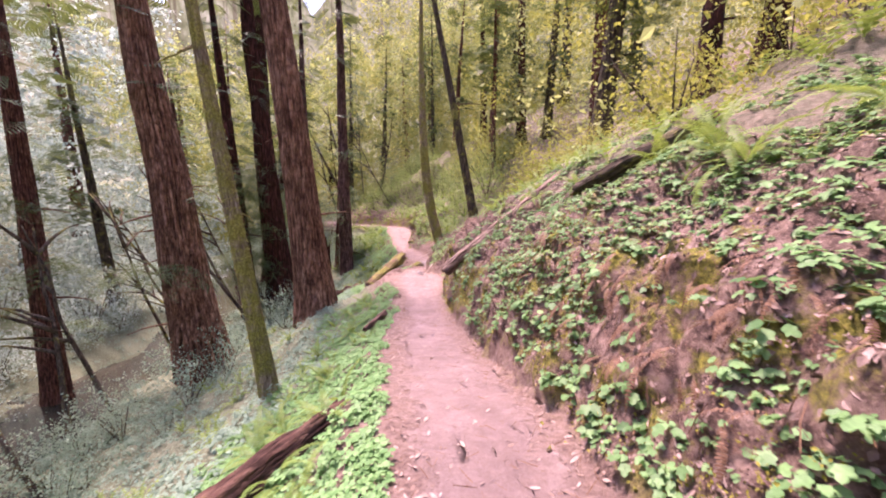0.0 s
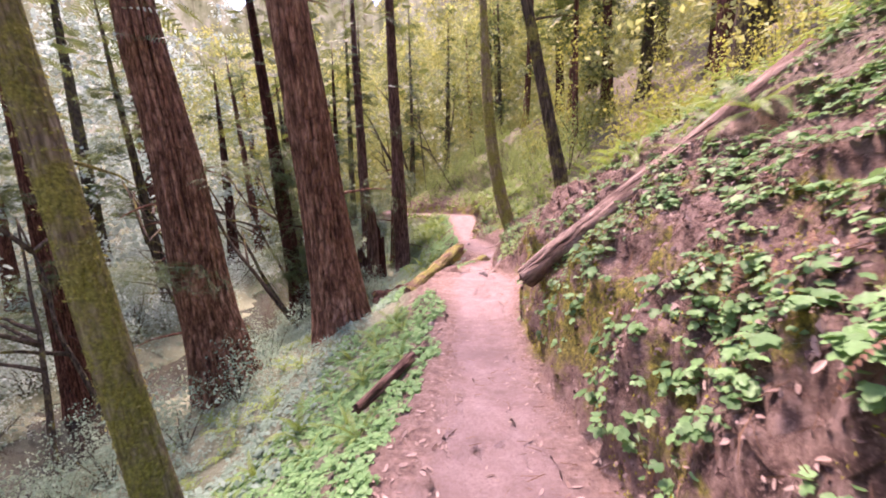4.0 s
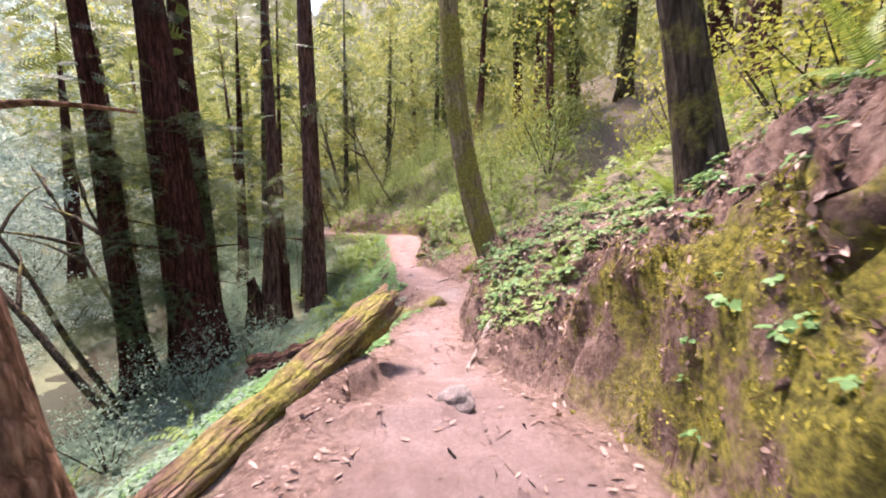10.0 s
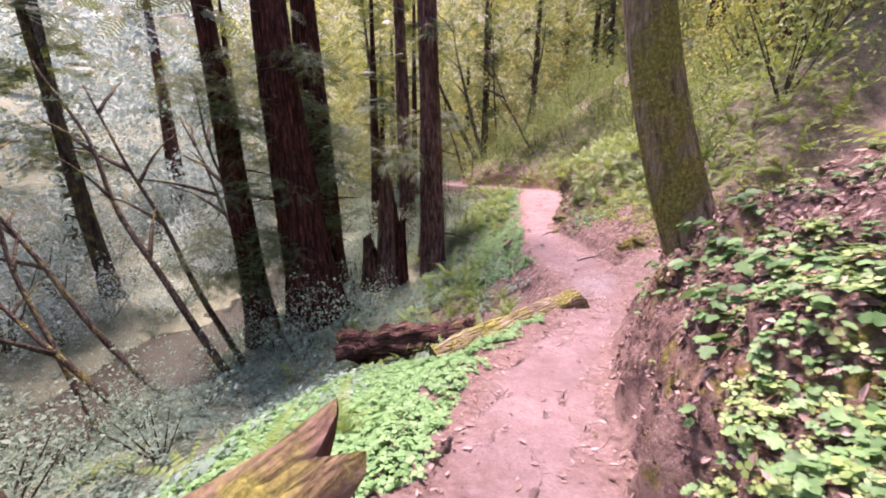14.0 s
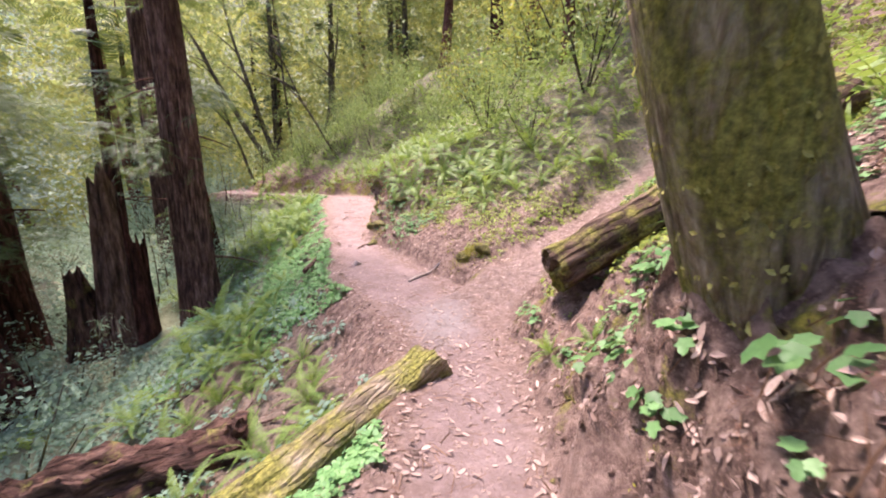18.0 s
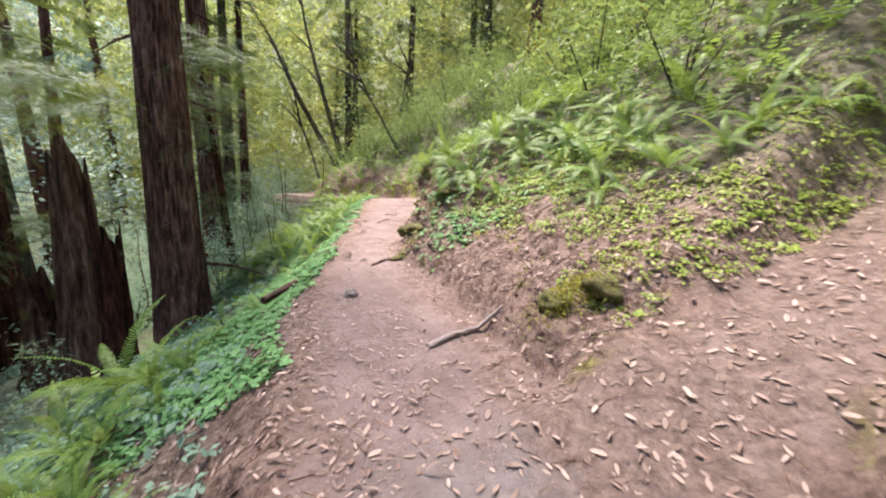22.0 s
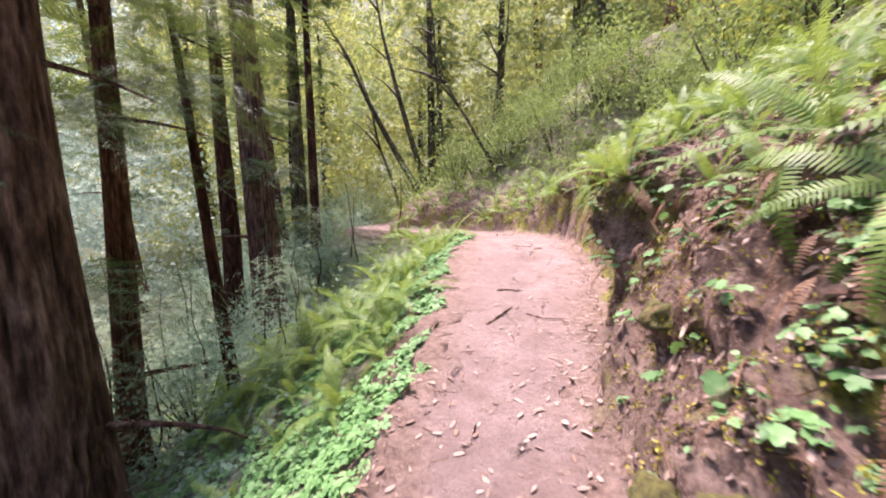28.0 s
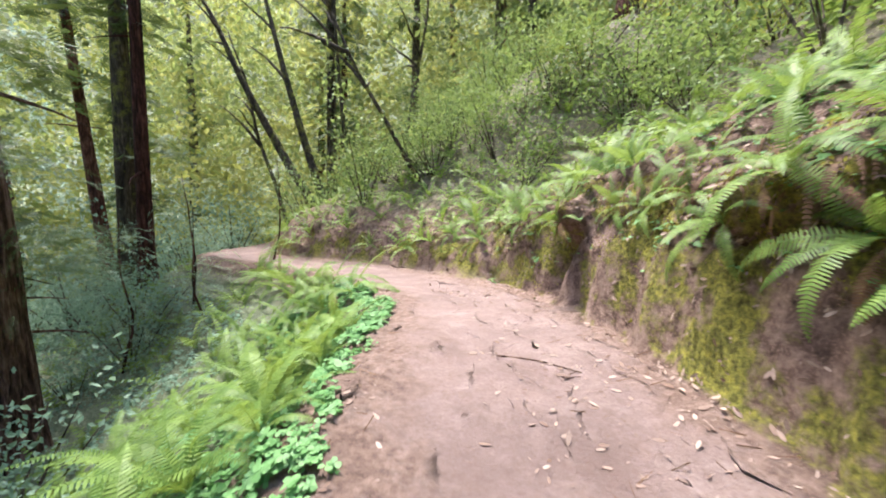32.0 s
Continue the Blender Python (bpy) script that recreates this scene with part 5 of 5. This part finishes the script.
# woods beyond: pale and yellow tones hold haze and sunlight as leaf colour
far_woods("ravine_woods", "pale green leafy woods across the creek", HAZED_FAR_LEAF, 81, 1100, (-50, -18.5, -14, 62), (0, 9), 0.3)
far_woods("ravine_sunlit_woods", "sunlit leaves high across the creek", HAZED_FAR_LEAF, 82, 350, (-58, -24, -8, 74), (3, 20), 0.36)
far_woods("valley_woods", "sunlit yellow-green leaves far ahead between trunks", SUNLIT_FAR_LEAF, 83, 1300, (-34, 22, 50, 84), (1, 26), 0.34, 56)
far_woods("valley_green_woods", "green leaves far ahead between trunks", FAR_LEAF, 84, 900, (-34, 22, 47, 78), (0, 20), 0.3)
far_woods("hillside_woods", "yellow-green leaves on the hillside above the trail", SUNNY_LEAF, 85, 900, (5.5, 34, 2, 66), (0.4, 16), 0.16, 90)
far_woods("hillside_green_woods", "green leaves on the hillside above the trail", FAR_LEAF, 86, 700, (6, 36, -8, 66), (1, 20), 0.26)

far_woods("upper_creek_woods", "sunlit upper leaves across the creek", HAZED_FAR_LEAF, 89, 200, (-46, -25, -6, 60), (10, 34), 0.45, 40)
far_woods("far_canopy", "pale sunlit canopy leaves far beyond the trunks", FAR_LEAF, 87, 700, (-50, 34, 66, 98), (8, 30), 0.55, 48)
far_woods("creekside_canopy", "pale sunlit canopy leaves high across the creek", HAZED_FAR_LEAF, 88, 450, (-80, -42, -14, 74), (6, 30), 0.55, 48)


def build_backdrop():
    """A glowing ring for the pale sunlit woods beyond the last trees, more than a hundred metres off."""
    m, t, b = node_material("glowing_far_woods")
    # the ring gives off its own light; sunlight and haze are emission colours
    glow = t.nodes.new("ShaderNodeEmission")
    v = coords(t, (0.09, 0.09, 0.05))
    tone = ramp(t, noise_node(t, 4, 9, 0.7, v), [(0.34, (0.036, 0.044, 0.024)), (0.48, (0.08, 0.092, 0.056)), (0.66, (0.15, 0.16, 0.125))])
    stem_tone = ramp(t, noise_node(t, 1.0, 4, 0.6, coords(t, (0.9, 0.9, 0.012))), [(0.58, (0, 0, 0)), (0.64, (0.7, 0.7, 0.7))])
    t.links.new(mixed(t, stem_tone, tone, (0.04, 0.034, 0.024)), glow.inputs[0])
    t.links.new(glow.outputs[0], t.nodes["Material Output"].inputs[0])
    a = np.linspace(0, 2 * np.pi, 361)[:-1]
    top = 62 + 12 * fbm(np.cos(a) * 6, np.sin(a) * 6, 51, 5)
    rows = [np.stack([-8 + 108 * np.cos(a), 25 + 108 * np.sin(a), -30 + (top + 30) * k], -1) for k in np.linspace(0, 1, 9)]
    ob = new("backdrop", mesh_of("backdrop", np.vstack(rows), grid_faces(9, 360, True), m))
    tagged(ob, "glowing backdrop of hazy pale yellow-green woods beyond the last trees", "backdrop", kind="structure")


build_backdrop()

# ---- litter, twigs and clods ----
PALE_LEAF = leaf_material("pale_dead_leaf", (0.2, 0.12, 0.095), (0.58, 0.43, 0.36), 0.6, 0.15, 1.0, 0.0)
CRUMB = leaf_material("litter_crumb", (0.06, 0.032, 0.025), (0.54, 0.40, 0.34), 0.8, 0.05, 1.0, 0.0)


def lens_leaf():
    """A narrow, slightly curled fallen leaf."""
    v = [(0, 0, 0.0), (-0.15, 0.28, 0.05), (-0.14, 0.7, 0.06), (0.02, 1.0, 0.02), (0.16, 0.68, 0.0), (0.14, 0.3, 0.01)]
    return np.array(v, float), np.array([(0, 5, 4, 1), (1, 4, 3, 2)])


def dead_leaf():
    """A long curled leaf, blunt at both ends."""
    v = [(0, 0, 0.02), (-0.13, 0.16, 0.05), (-0.19, 0.45, 0.06), (-0.13, 0.8, 0.0), (0, 1.0, -0.04), (0.12, 0.78, 0.03), (0.18, 0.42, 0.09), (0.12, 0.15, 0.06), (0, 0.45, 0.0)]
    return np.array(v, float), np.array([(k, (k + 1) % 8, 8) for k in range(8)])


def fork_litter(r, count):
    k, d = r.random(count), r.normal(0, 0.7, count)
    return 0.6 + 4.4 * k + 0.5 * d, 21.4 + 3.9 * k - 0.9 * d


def litter():
    r = np.random.default_rng(9)
    sets = [band("r", -1, 38, -0.25, 0.3, 1600, r), band("l", -1, 38, -0.25, 0.15, 1200, r), band("r", 0, 38, 0.15, 2.4, 15000, r, -0.6), band("r", 13.5, 19, 0.3, 2.6, 4000, r), band("l", 18.5, 25.5, -1.6, 0.3, 900, r), fork_litter(r, 3200), band("l", 19.5, 25.5, -1.2, 6.5, 7500, r), band("r", 27.5, 34, -0.45, 0.2, 800, r), band("r", 24.6, 27, -0.2, 1.4, 700, r), band("r", 19, 25, -1.3, 1.2, 900, r), band("l", 12, 14.6, 0, 0.9, 200, r), band("r", -1, 38, -1.3, 0, 2200, r), band("r", 26, 38, -1.5, 0, 1300, r), band("l", -1, 20, -0.4, 0.1, 1500, r), band("r", -1, 20, -0.4, 0.05, 1500, r)]
    x, y = joined(*sets)
    z, _ = ground_height(x, y)
    n = slope_normals(x, y) + r.normal(0, 0.25, (len(x), 3))
    v, f = scattered(*lens_leaf(), np.stack([x + lean_out(x, y), y, z + 0.008], -1), frames_for(n, r.uniform(0, 6.28, len(x))), 0.018 + 0.065 * r.random(len(x)) ** 2.2)
    tagged(new("leaf_litter", mesh_of("leaf_litter", v, f, DRY_LEAF, False)), "fallen brown and pale leaves on the trail and bank", "leaf litter", kind="stuff")
    x, y = joined(band("r", 13.5, 19.3, 0.1, 2.6, 2200, r), band("r", 19.3, 31, -0.3, 2.4, 420, r), band("r", -1, 13, 0.0, 2.2, 350, r), band("r", 8, 13.5, 0.35, 2.0, 350, r), band("l", 19, 26, -0.8, 1.2, 220, r), fork_litter(r, 200), band("r", 31, 38, -0.3, 1.5, 150, r), band("r", 26.5, 30, 0.15, 1.2, 160, r))
    z, _ = ground_height(x, y)
    n = slope_normals(x, y) + r.normal(0, 0.3, (len(x), 3))
    v, f = scattered(*dead_leaf(), np.stack([x + lean_out(x, y), y, z + 0.014], -1), frames_for(n, r.uniform(0, 6.28, len(x))), 0.035 + 0.05 * r.random(len(x)))
    tagged(new("laurel_leaf_litter", mesh_of("laurel_leaf_litter", v, f, PALE_LEAF, False)), "large pale pinkish-tan dead leaves on bank and trail", "dead leaves", kind="stuff")
    sets = [band("r", -1, 38, 0.05, 2.0, 15000, r), band("r", -1, 38, -1.2, 0, 1600, r), band("l", -1, 38, -0.25, 0.6, 1500, r), band("r", -1, 38, -0.25, 0.05, 900, r), band("l", 19, 24.5, -0.7, 2, 2000, r), fork_litter(r, 350)]
    x, y = joined(*sets)
    z, _ = ground_height(x, y)
    box = np.array([(-0.5, -0.02, 0), (0.5, -0.012, 0), (0.5, 0.012, 0), (-0.5, 0.02, 0), (-0.5, 0, 0.035), (0.5, 0, 0.025)])
    fb = np.array([(0, 1, 5), (0, 5, 4), (3, 4, 5), (3, 5, 2)])
    n = slope_normals(x, y) + r.normal(0, 0.3, (len(x), 3))
    v, f = scattered(box, fb, np.stack([x + lean_out(x, y), y, z + 0.006], -1), frames_for(n, r.uniform(0, 6.28, len(x))), 0.03 + 0.14 * r.random(len(x)) ** 3)
    tagged(new("twig_litter", mesh_of("twig_litter", v, f, DRY_FERN, False)), "dry brown twigs and needles scattered on the ground", "twigs", kind="stuff")
    # crumbs of bark, leaf and earth that litter the whole bank
    x, y = joined(band("r", -1, 19.6, 0.03, 2.4, 30000, r, -0.9), band("r", 26, 38, 0.03, 2.0, 15000, r, -0.9), band("r", 14, 19.6, 0.03, 1.4, 12000, r), band("r", 26.5, 33, 0.03, 1.2, 10000, r), band("r", -1, 8, 0.03, 0.9, 6000, r), band("r", 8, 14, 0.3, 2.0, 7000, r), band("r", 19.6, 26, 0.0, 2.5, 4500, r), band("l", 18.5, 26, -0.2, 2.6, 4500, r))
    z, _ = ground_height(x, y)
    n = slope_normals(x, y) + r.normal(0, 0.5, (len(x), 3))
    v, f = scattered(*flat_leaf(), np.stack([x + lean_out(x, y), y, z + 0.006], -1), frames_for(n, r.uniform(0, 6.28, len(x))), 0.012 + 0.05 * r.random(len(x)) ** 2.5)
    tagged(new("bark_crumbs", mesh_of("bark_crumbs", v, f, CRUMB, False)), "crumbs of bark, dead leaves and dry earth over the bank", "forest litter", kind="stuff")
    # clods of earth on the cut face
    t = (1 + 5 ** 0.5) / 2
    iv = np.array([(-1, t, 0), (1, t, 0), (-1, -t, 0), (1, -t, 0), (0, -1, t), (0, 1, t), (0, -1, -t), (0, 1, -t), (t, 0, -1), (t, 0, 1), (-t, 0, -1), (-t, 0, 1)]) / 1.9
    fi = np.array([(0, 11, 5), (0, 5, 1), (0, 1, 7), (0, 7, 10), (0, 10, 11), (1, 5, 9), (5, 11, 4), (11, 10, 2), (10, 7, 6), (7, 1, 8), (3, 9, 4), (3, 4, 2), (3, 2, 6), (3, 6, 8), (3, 8, 9), (4, 9, 5), (2, 4, 11), (6, 2, 10), (8, 6, 7), (9, 8, 1)])
    iv = iv * (1 + 0.3 * np.random.default_rng(3).normal(0, 1, (12, 1)))
    x, y = joined(band("r", -1, 40, 0.02, 0.9, 2600, r), band("r", -1, 40, -0.2, 0.2, 900, r))
    z, _ = ground_height(x, y)
    v, f = scattered(iv, fi, np.stack([x + lean_out(x, y), y, z - 0.004], -1), frames_for(r.normal(0, 1, (len(x), 3)), r.uniform(0, 6.28, len(x))), 0.006 + 0.022 * r.random(len(x)) ** 3)
    me = mesh_of("earth_clods", v, f, GROUND, True, {"trail": np.zeros(len(v)), "moss": np.repeat(r.random(len(x)) > 0.5, 12) * 1.0, "green": np.zeros(len(v)), "grey": np.zeros(len(v)), "margin": np.zeros(len(v))})
    tagged(new("earth_clods", me), "crumbly brown earth clods and small stones on the cut bank", "earth", kind="stuff")


litter()


def bank_tangle():
    """Dead fronds, rootlets and moss tufts hanging on the cut face."""
    r = np.random.default_rng(19)
    x, y = joined(band("r", 0, 12.5, 0.45, 0.95, 150, r, 0.0), band("r", 1.3, 5.5, 0.3, 0.7, 130, r), band("r", 27.4, 39, 0.3, 0.95, 620, r, -0.4))
    z, _ = ground_height(x, y)
    vs, fs, base = [], [], 0
    shapes = [frond_points(70 + k, arch, 16) for k, arch in enumerate(((-0.3, -1.55), (0.1, -1.5)))]
    for a, b, c, d in zip(x, y, z, lean_out(x, y)):
        q = np.array(pose(a + d - 0.02, b, c + 0.03, 0, 0, r.uniform(20, 160)))
        v, f = shapes[r.integers(0, 2)]
        vs.append((v * (r.uniform(0.12, 0.3), r.uniform(0.15, 0.3), r.uniform(0.15, 0.42))) @ q[:3, :3].T + q[:3, 3]), fs.append(f + base)
        base += len(v)
    tagged(new("dead_fern_skirt", quads_to_mesh("dead_fern_skirt", np.vstack(vs), np.vstack(fs), DRY_FERN, smooth=False)), "withered brown fern fronds hanging down the bank", "dead ferns", kind="stuff")
    x, y = joined(band("r", -1, 19.5, 0.0, 1.0, 3600, r, 0.1), band("r", -1, 8, 0.02, 0.7, 2200, r, -0.1), band("r", 8, 13.4, -0.05, 0.5, 4200, r, -0.3), band("r", 27, 39, 0.0, 0.9, 5600, r, -0.2))
    z, _ = ground_height(x, y)
    n = slope_normals(x, y) + r.normal(0, 0.5, (len(x), 3))
    x, y, z = np.r_[x, r.normal(2.2, 0.2, 500)], np.r_[y, r.normal(24.13, 0.12, 500)], z
    z, _ = ground_height(x, y)
    z[-500:] += np.clip(0.2 - 0.8 * np.hypot(x[-500:] - 2.2, y[-500:] - 24.13), 0, 1)
    n = slope_normals(x, y) + r.normal(0, 0.5, (len(x), 3))
    k = 6
    pos = np.stack([x + lean_out(x, y), y, z], -1).repeat(k, 0) + r.normal(0, 0.02, (len(x) * k, 3))
    v, f = scattered(*flat_leaf(), pos, frames_for(n.repeat(k, 0) + r.normal(0, 0.6, (len(x) * k, 3)), r.uniform(0, 6.28, len(x) * k)), r.uniform(0.010, 0.028, len(x) * k))
    tagged(new("bank_moss", mesh_of("bank_moss", v, f, MOSS_LEAF, False)), "olive-yellow moss tufts clinging to the cut bank", "moss", kind="stuff")
    # rust-brown fallen redwood sprays
    x, y = joined(band("r", 0, 19.2, 0.1, 2.6, 1500, r, -0.5), band("r", 13.8, 19.3, 0.15, 1.6, 2200, r), band("r", 8, 13.8, 0.35, 2.0, 1200, r), band("r", -1, 8, 0.1, 1.2, 1400, r), band("r", 26.5, 39, 0.1, 2.0, 900, r, -0.4), band("r", 26.5, 31, 0.1, 1.3, 1500, r), band("l", 18.8, 24.5, -0.3, 2.6, 420, r))
    z, _ = ground_height(x, y)
    n = slope_normals(x, y) + r.normal(0, 0.3, (len(x), 3))
    v, f = scattered(*fine_spray(90, 10), np.stack([x + lean_out(x, y), y, z + 0.025], -1), frames_for(n, r.uniform(0, 6.28, len(x))), 0.05 + 0.12 * r.random(len(x)) ** 1.5)
    tagged(new("needle_litter", quads_to_mesh("needle_litter", v, f, RUSTY_SPRAY, None, False)), "rust-brown fallen redwood needle sprays on the bank", "needle litter", kind="stuff")
    # rootlets
    x, y = joined(band("r", 0, 19, 0.15, 0.6, 420, r), band("r", 26, 38, 0.15, 0.6, 420, r))
    z, _ = ground_height(x, y)
    box = np.array([(-0.5, -0.012, 0), (0.5, -0.008, 0), (0.5, 0.008, 0), (-0.5, 0.012, 0), (-0.5, 0, 0.02), (0.5, 0, 0.014), (0, -0.012, 0.08), (0, 0.012, 0.08), (0, 0, 0.105)])
    fb = np.array([(0, 6, 8), (0, 8, 4), (6, 1, 5), (6, 5, 8), (3, 4, 8), (3, 8, 7), (7, 8, 5), (7, 5, 2)])
    turns = frames_for(np.stack([-np.ones(len(x)), r.normal(0, 0.5, len(x)), r.uniform(0.1, 0.9, len(x))], -1), r.normal(1.57, 0.5, len(x)))
    v, f = scattered(box, fb, np.stack([x + lean_out(x, y), y, z + 0.01], -1), turns, r.uniform(0.06, 0.24, len(x)))
    tagged(new("rootlets", mesh_of("rootlets", v, f, DRY_FERN, False)), "thin brown roots hanging from the bank", "roots", kind="stuff")


RUSTY_SPRAY = leaf_material("rusty_spray", (0.13, 0.06, 0.042), (0.44, 0.26, 0.19), 0.7, 0.1)
MOSS_LEAF = leaf_material("moss_leaf", (0.10, 0.10, 0.015), (0.34, 0.31, 0.05), 0.8, 0.3)
bank_tangle()


# ---- stones, roots and sticks picked out on the trail ----
def plain_material(name, low, high, fleck, size=2.5):
    m, t, b = node_material(name)
    colour = ramp(t, noise_node(t, size, 7, 0.65, coords(t)), [(0.32, low), (0.68, high)])
    colour = mixed(t, ramp(t, noise_node(t, 6 * size, 5, 0.7, coords(t)), [(0.5, (0, 0, 0)), (0.64, (0.6, 0.6, 0.6))]), colour, fleck)
    t.links.new(colour, b.inputs["Base Color"])
    b.inputs["Roughness"].default_value = 0.88
    bump(t, b, noise_node(t, 3 * size, 8, 0.72, coords(t)), 0.8, 0.12)
    return m


GREY_STONE = plain_material("grey_stone", (0.26, 0.21, 0.195), (0.48, 0.41, 0.39), (0.2, 0.15, 0.14))
TUSSOCK = plain_material("tussock_moss", (0.05, 0.045, 0.015), (0.26, 0.24, 0.05), (0.12, 0.075, 0.05), 3.5)
PALE_ROOT = plain_material("pale_root_wood", (0.32, 0.25, 0.22), (0.52, 0.43, 0.39), (0.22, 0.16, 0.14), 9)


def rock(x, y, size, mat, label, seed, squash=0.6, sink=0.3, stretch=1.0, turn=None):
    bm = bmesh.new()
    bmesh.ops.create_icosphere(bm, subdivisions=3, radius=1)
    for v in bm.verts:
        d = noise.noise(v.co * 1.3 + Vector((seed, 0, 0))) * 0.5 + noise.noise(v.co * 3.7 + Vector((seed, 5, 0))) * 0.16
        v.co *= 1 + d
        v.co.z *= squash
    me = bpy.data.meshes.new("stone")
    bm.to_mesh(me)
    bm.free()
    me.polygons.foreach_set("use_smooth", [True] * len(me.polygons))
    me.materials.append(mat)
    ob = new("stone", me)
    ob.matrix_basis = pose(x, y, height_at(x, y) + size * squash * (1 - sink) * 0.6, 0, 0, 50 * seed if turn is None else turn) @ Matrix.Diagonal((size * stretch, size, size, 1))
    return tagged(ob, label, "stone")


rock(0.62, 13.9, 0.13, GREY_STONE, "grey stone set in the trail step", 1, 0.7)
rock(2.38, 24.05, 0.15, TUSSOCK, "mossy lump of earth at the trail fork", 2, 0.75)
rock(2.05, 24.18, 0.14, TUSSOCK, "mossy tussock at the trail fork", 3, 0.6)
rock(0.5, 27.8, 0.11, TUSSOCK, "small mossy stone at the foot of the bank", 4, 0.8)
rock(0.75, 28.6, 0.14, TUSSOCK, "mossy ledge stone at the foot of the bank", 5, 0.5)
for n, (x, y, size, squash, turn) in enumerate(((0.7, 27.55, 0.15, 0.5, 100), (1.2, 27.7, 0.17, 0.4, 110), (0.58, 27.0, 0.14, 0.55, 70))):
    rock(x, y, size, TUSSOCK, "mossy rock ledge jutting from the cut bank", 10 + n, squash, 1.2, 1.9, turn)
rock(0.16, 25.38, 0.075, GREY_STONE, "small round pale stone in the trail", 8, 0.7, 0.5)
rock(-0.3, 10.1, 0.06, GREY_STONE, "small pale stone at the trail edge", 7, 0.7)


def root(points, radius, mat, label, name="root"):
    p = np.array([(x, y, height_at(x, y) + dz) for x, y, dz in points])
    s = np.linspace(0, 1, 16)
    k = np.linspace(0, 1, len(p))
    q = np.stack([np.interp(s, k, p[:, c]) for c in range(3)], -1) - p[0]
    v, f, g = tube(q, radius * (1 - 0.6 * s), 10, 0.0, 5, radius * 90, 0.2)
    ob = new(name, quads_to_mesh(name, v, f, mat, {"groove": g}))
    ob.matrix_basis = pose(*p[0])
    return tagged(ob, label, name.replace("_", " "))


root(((1.08, 24.2, 0.0), (1.28, 24.36, 0.025), (1.5, 24.46, 0.03), (1.72, 24.56, 0.0)), 0.034, PALE_ROOT, "weathered pale root crossing the edge of the trail")
root(((0.15, 26.6, 0.0), (0.3, 26.8, 0.025), (0.5, 27.0, 0.02)), 0.025, LOG_BARK, "short pale root on the trail")
root(((-0.35, 30.0, 0.0), (-0.25, 30.2, 0.02), (-0.15, 30.45, 0.01)), 0.016, LOG_BARK, "short broken stick on the trail", "stick")
root(((-0.35, 31.0, 0.01), (-0.2, 31.05, 0.015), (-0.05, 31.03, 0.01)), 0.013, LOG_BARK, "short broken stick on the trail", "stick")
root(((0.0, 30.3, 0.01), (0.15, 30.2, 0.01), (0.35, 30.15, 0.01)), 0.008, ROTTEN, "thin dark twig on the trail", "stick")
root(((-0.3, 34.0, 0.01), (0.0, 33.9, 0.012), (0.25, 33.7, 0.01)), 0.007, ROTTEN, "thin dark twig on the trail", "stick")
root(((1.26, 15.75, 0.0), (1.16, 15.6, 0.02), (1.0, 15.38, 0.015), (0.82, 14.95, -0.005)), 0.032, PALE_ROOT, "bare root running down the foot of the bank")
# dead sticks lying about the gully and along the trail's edge
sticks = np.random.default_rng(77)
for n in range(16):
    x, y, a = sticks.uniform(-4.2, -0.3), sticks.uniform(20.6, 25.2), sticks.uniform(0, 6.28)
    reach = sticks.uniform(0.25, 0.9)
    root([(x + reach * k * math.cos(a), y + reach * k * math.sin(a), 0.03 + 0.05 * sticks.random()) for k in (0, 0.4, 0.7, 1.0)], sticks.uniform(0.008, 0.02), DEAD_WOOD, "dead grey-brown stick lying in the gully", "stick")
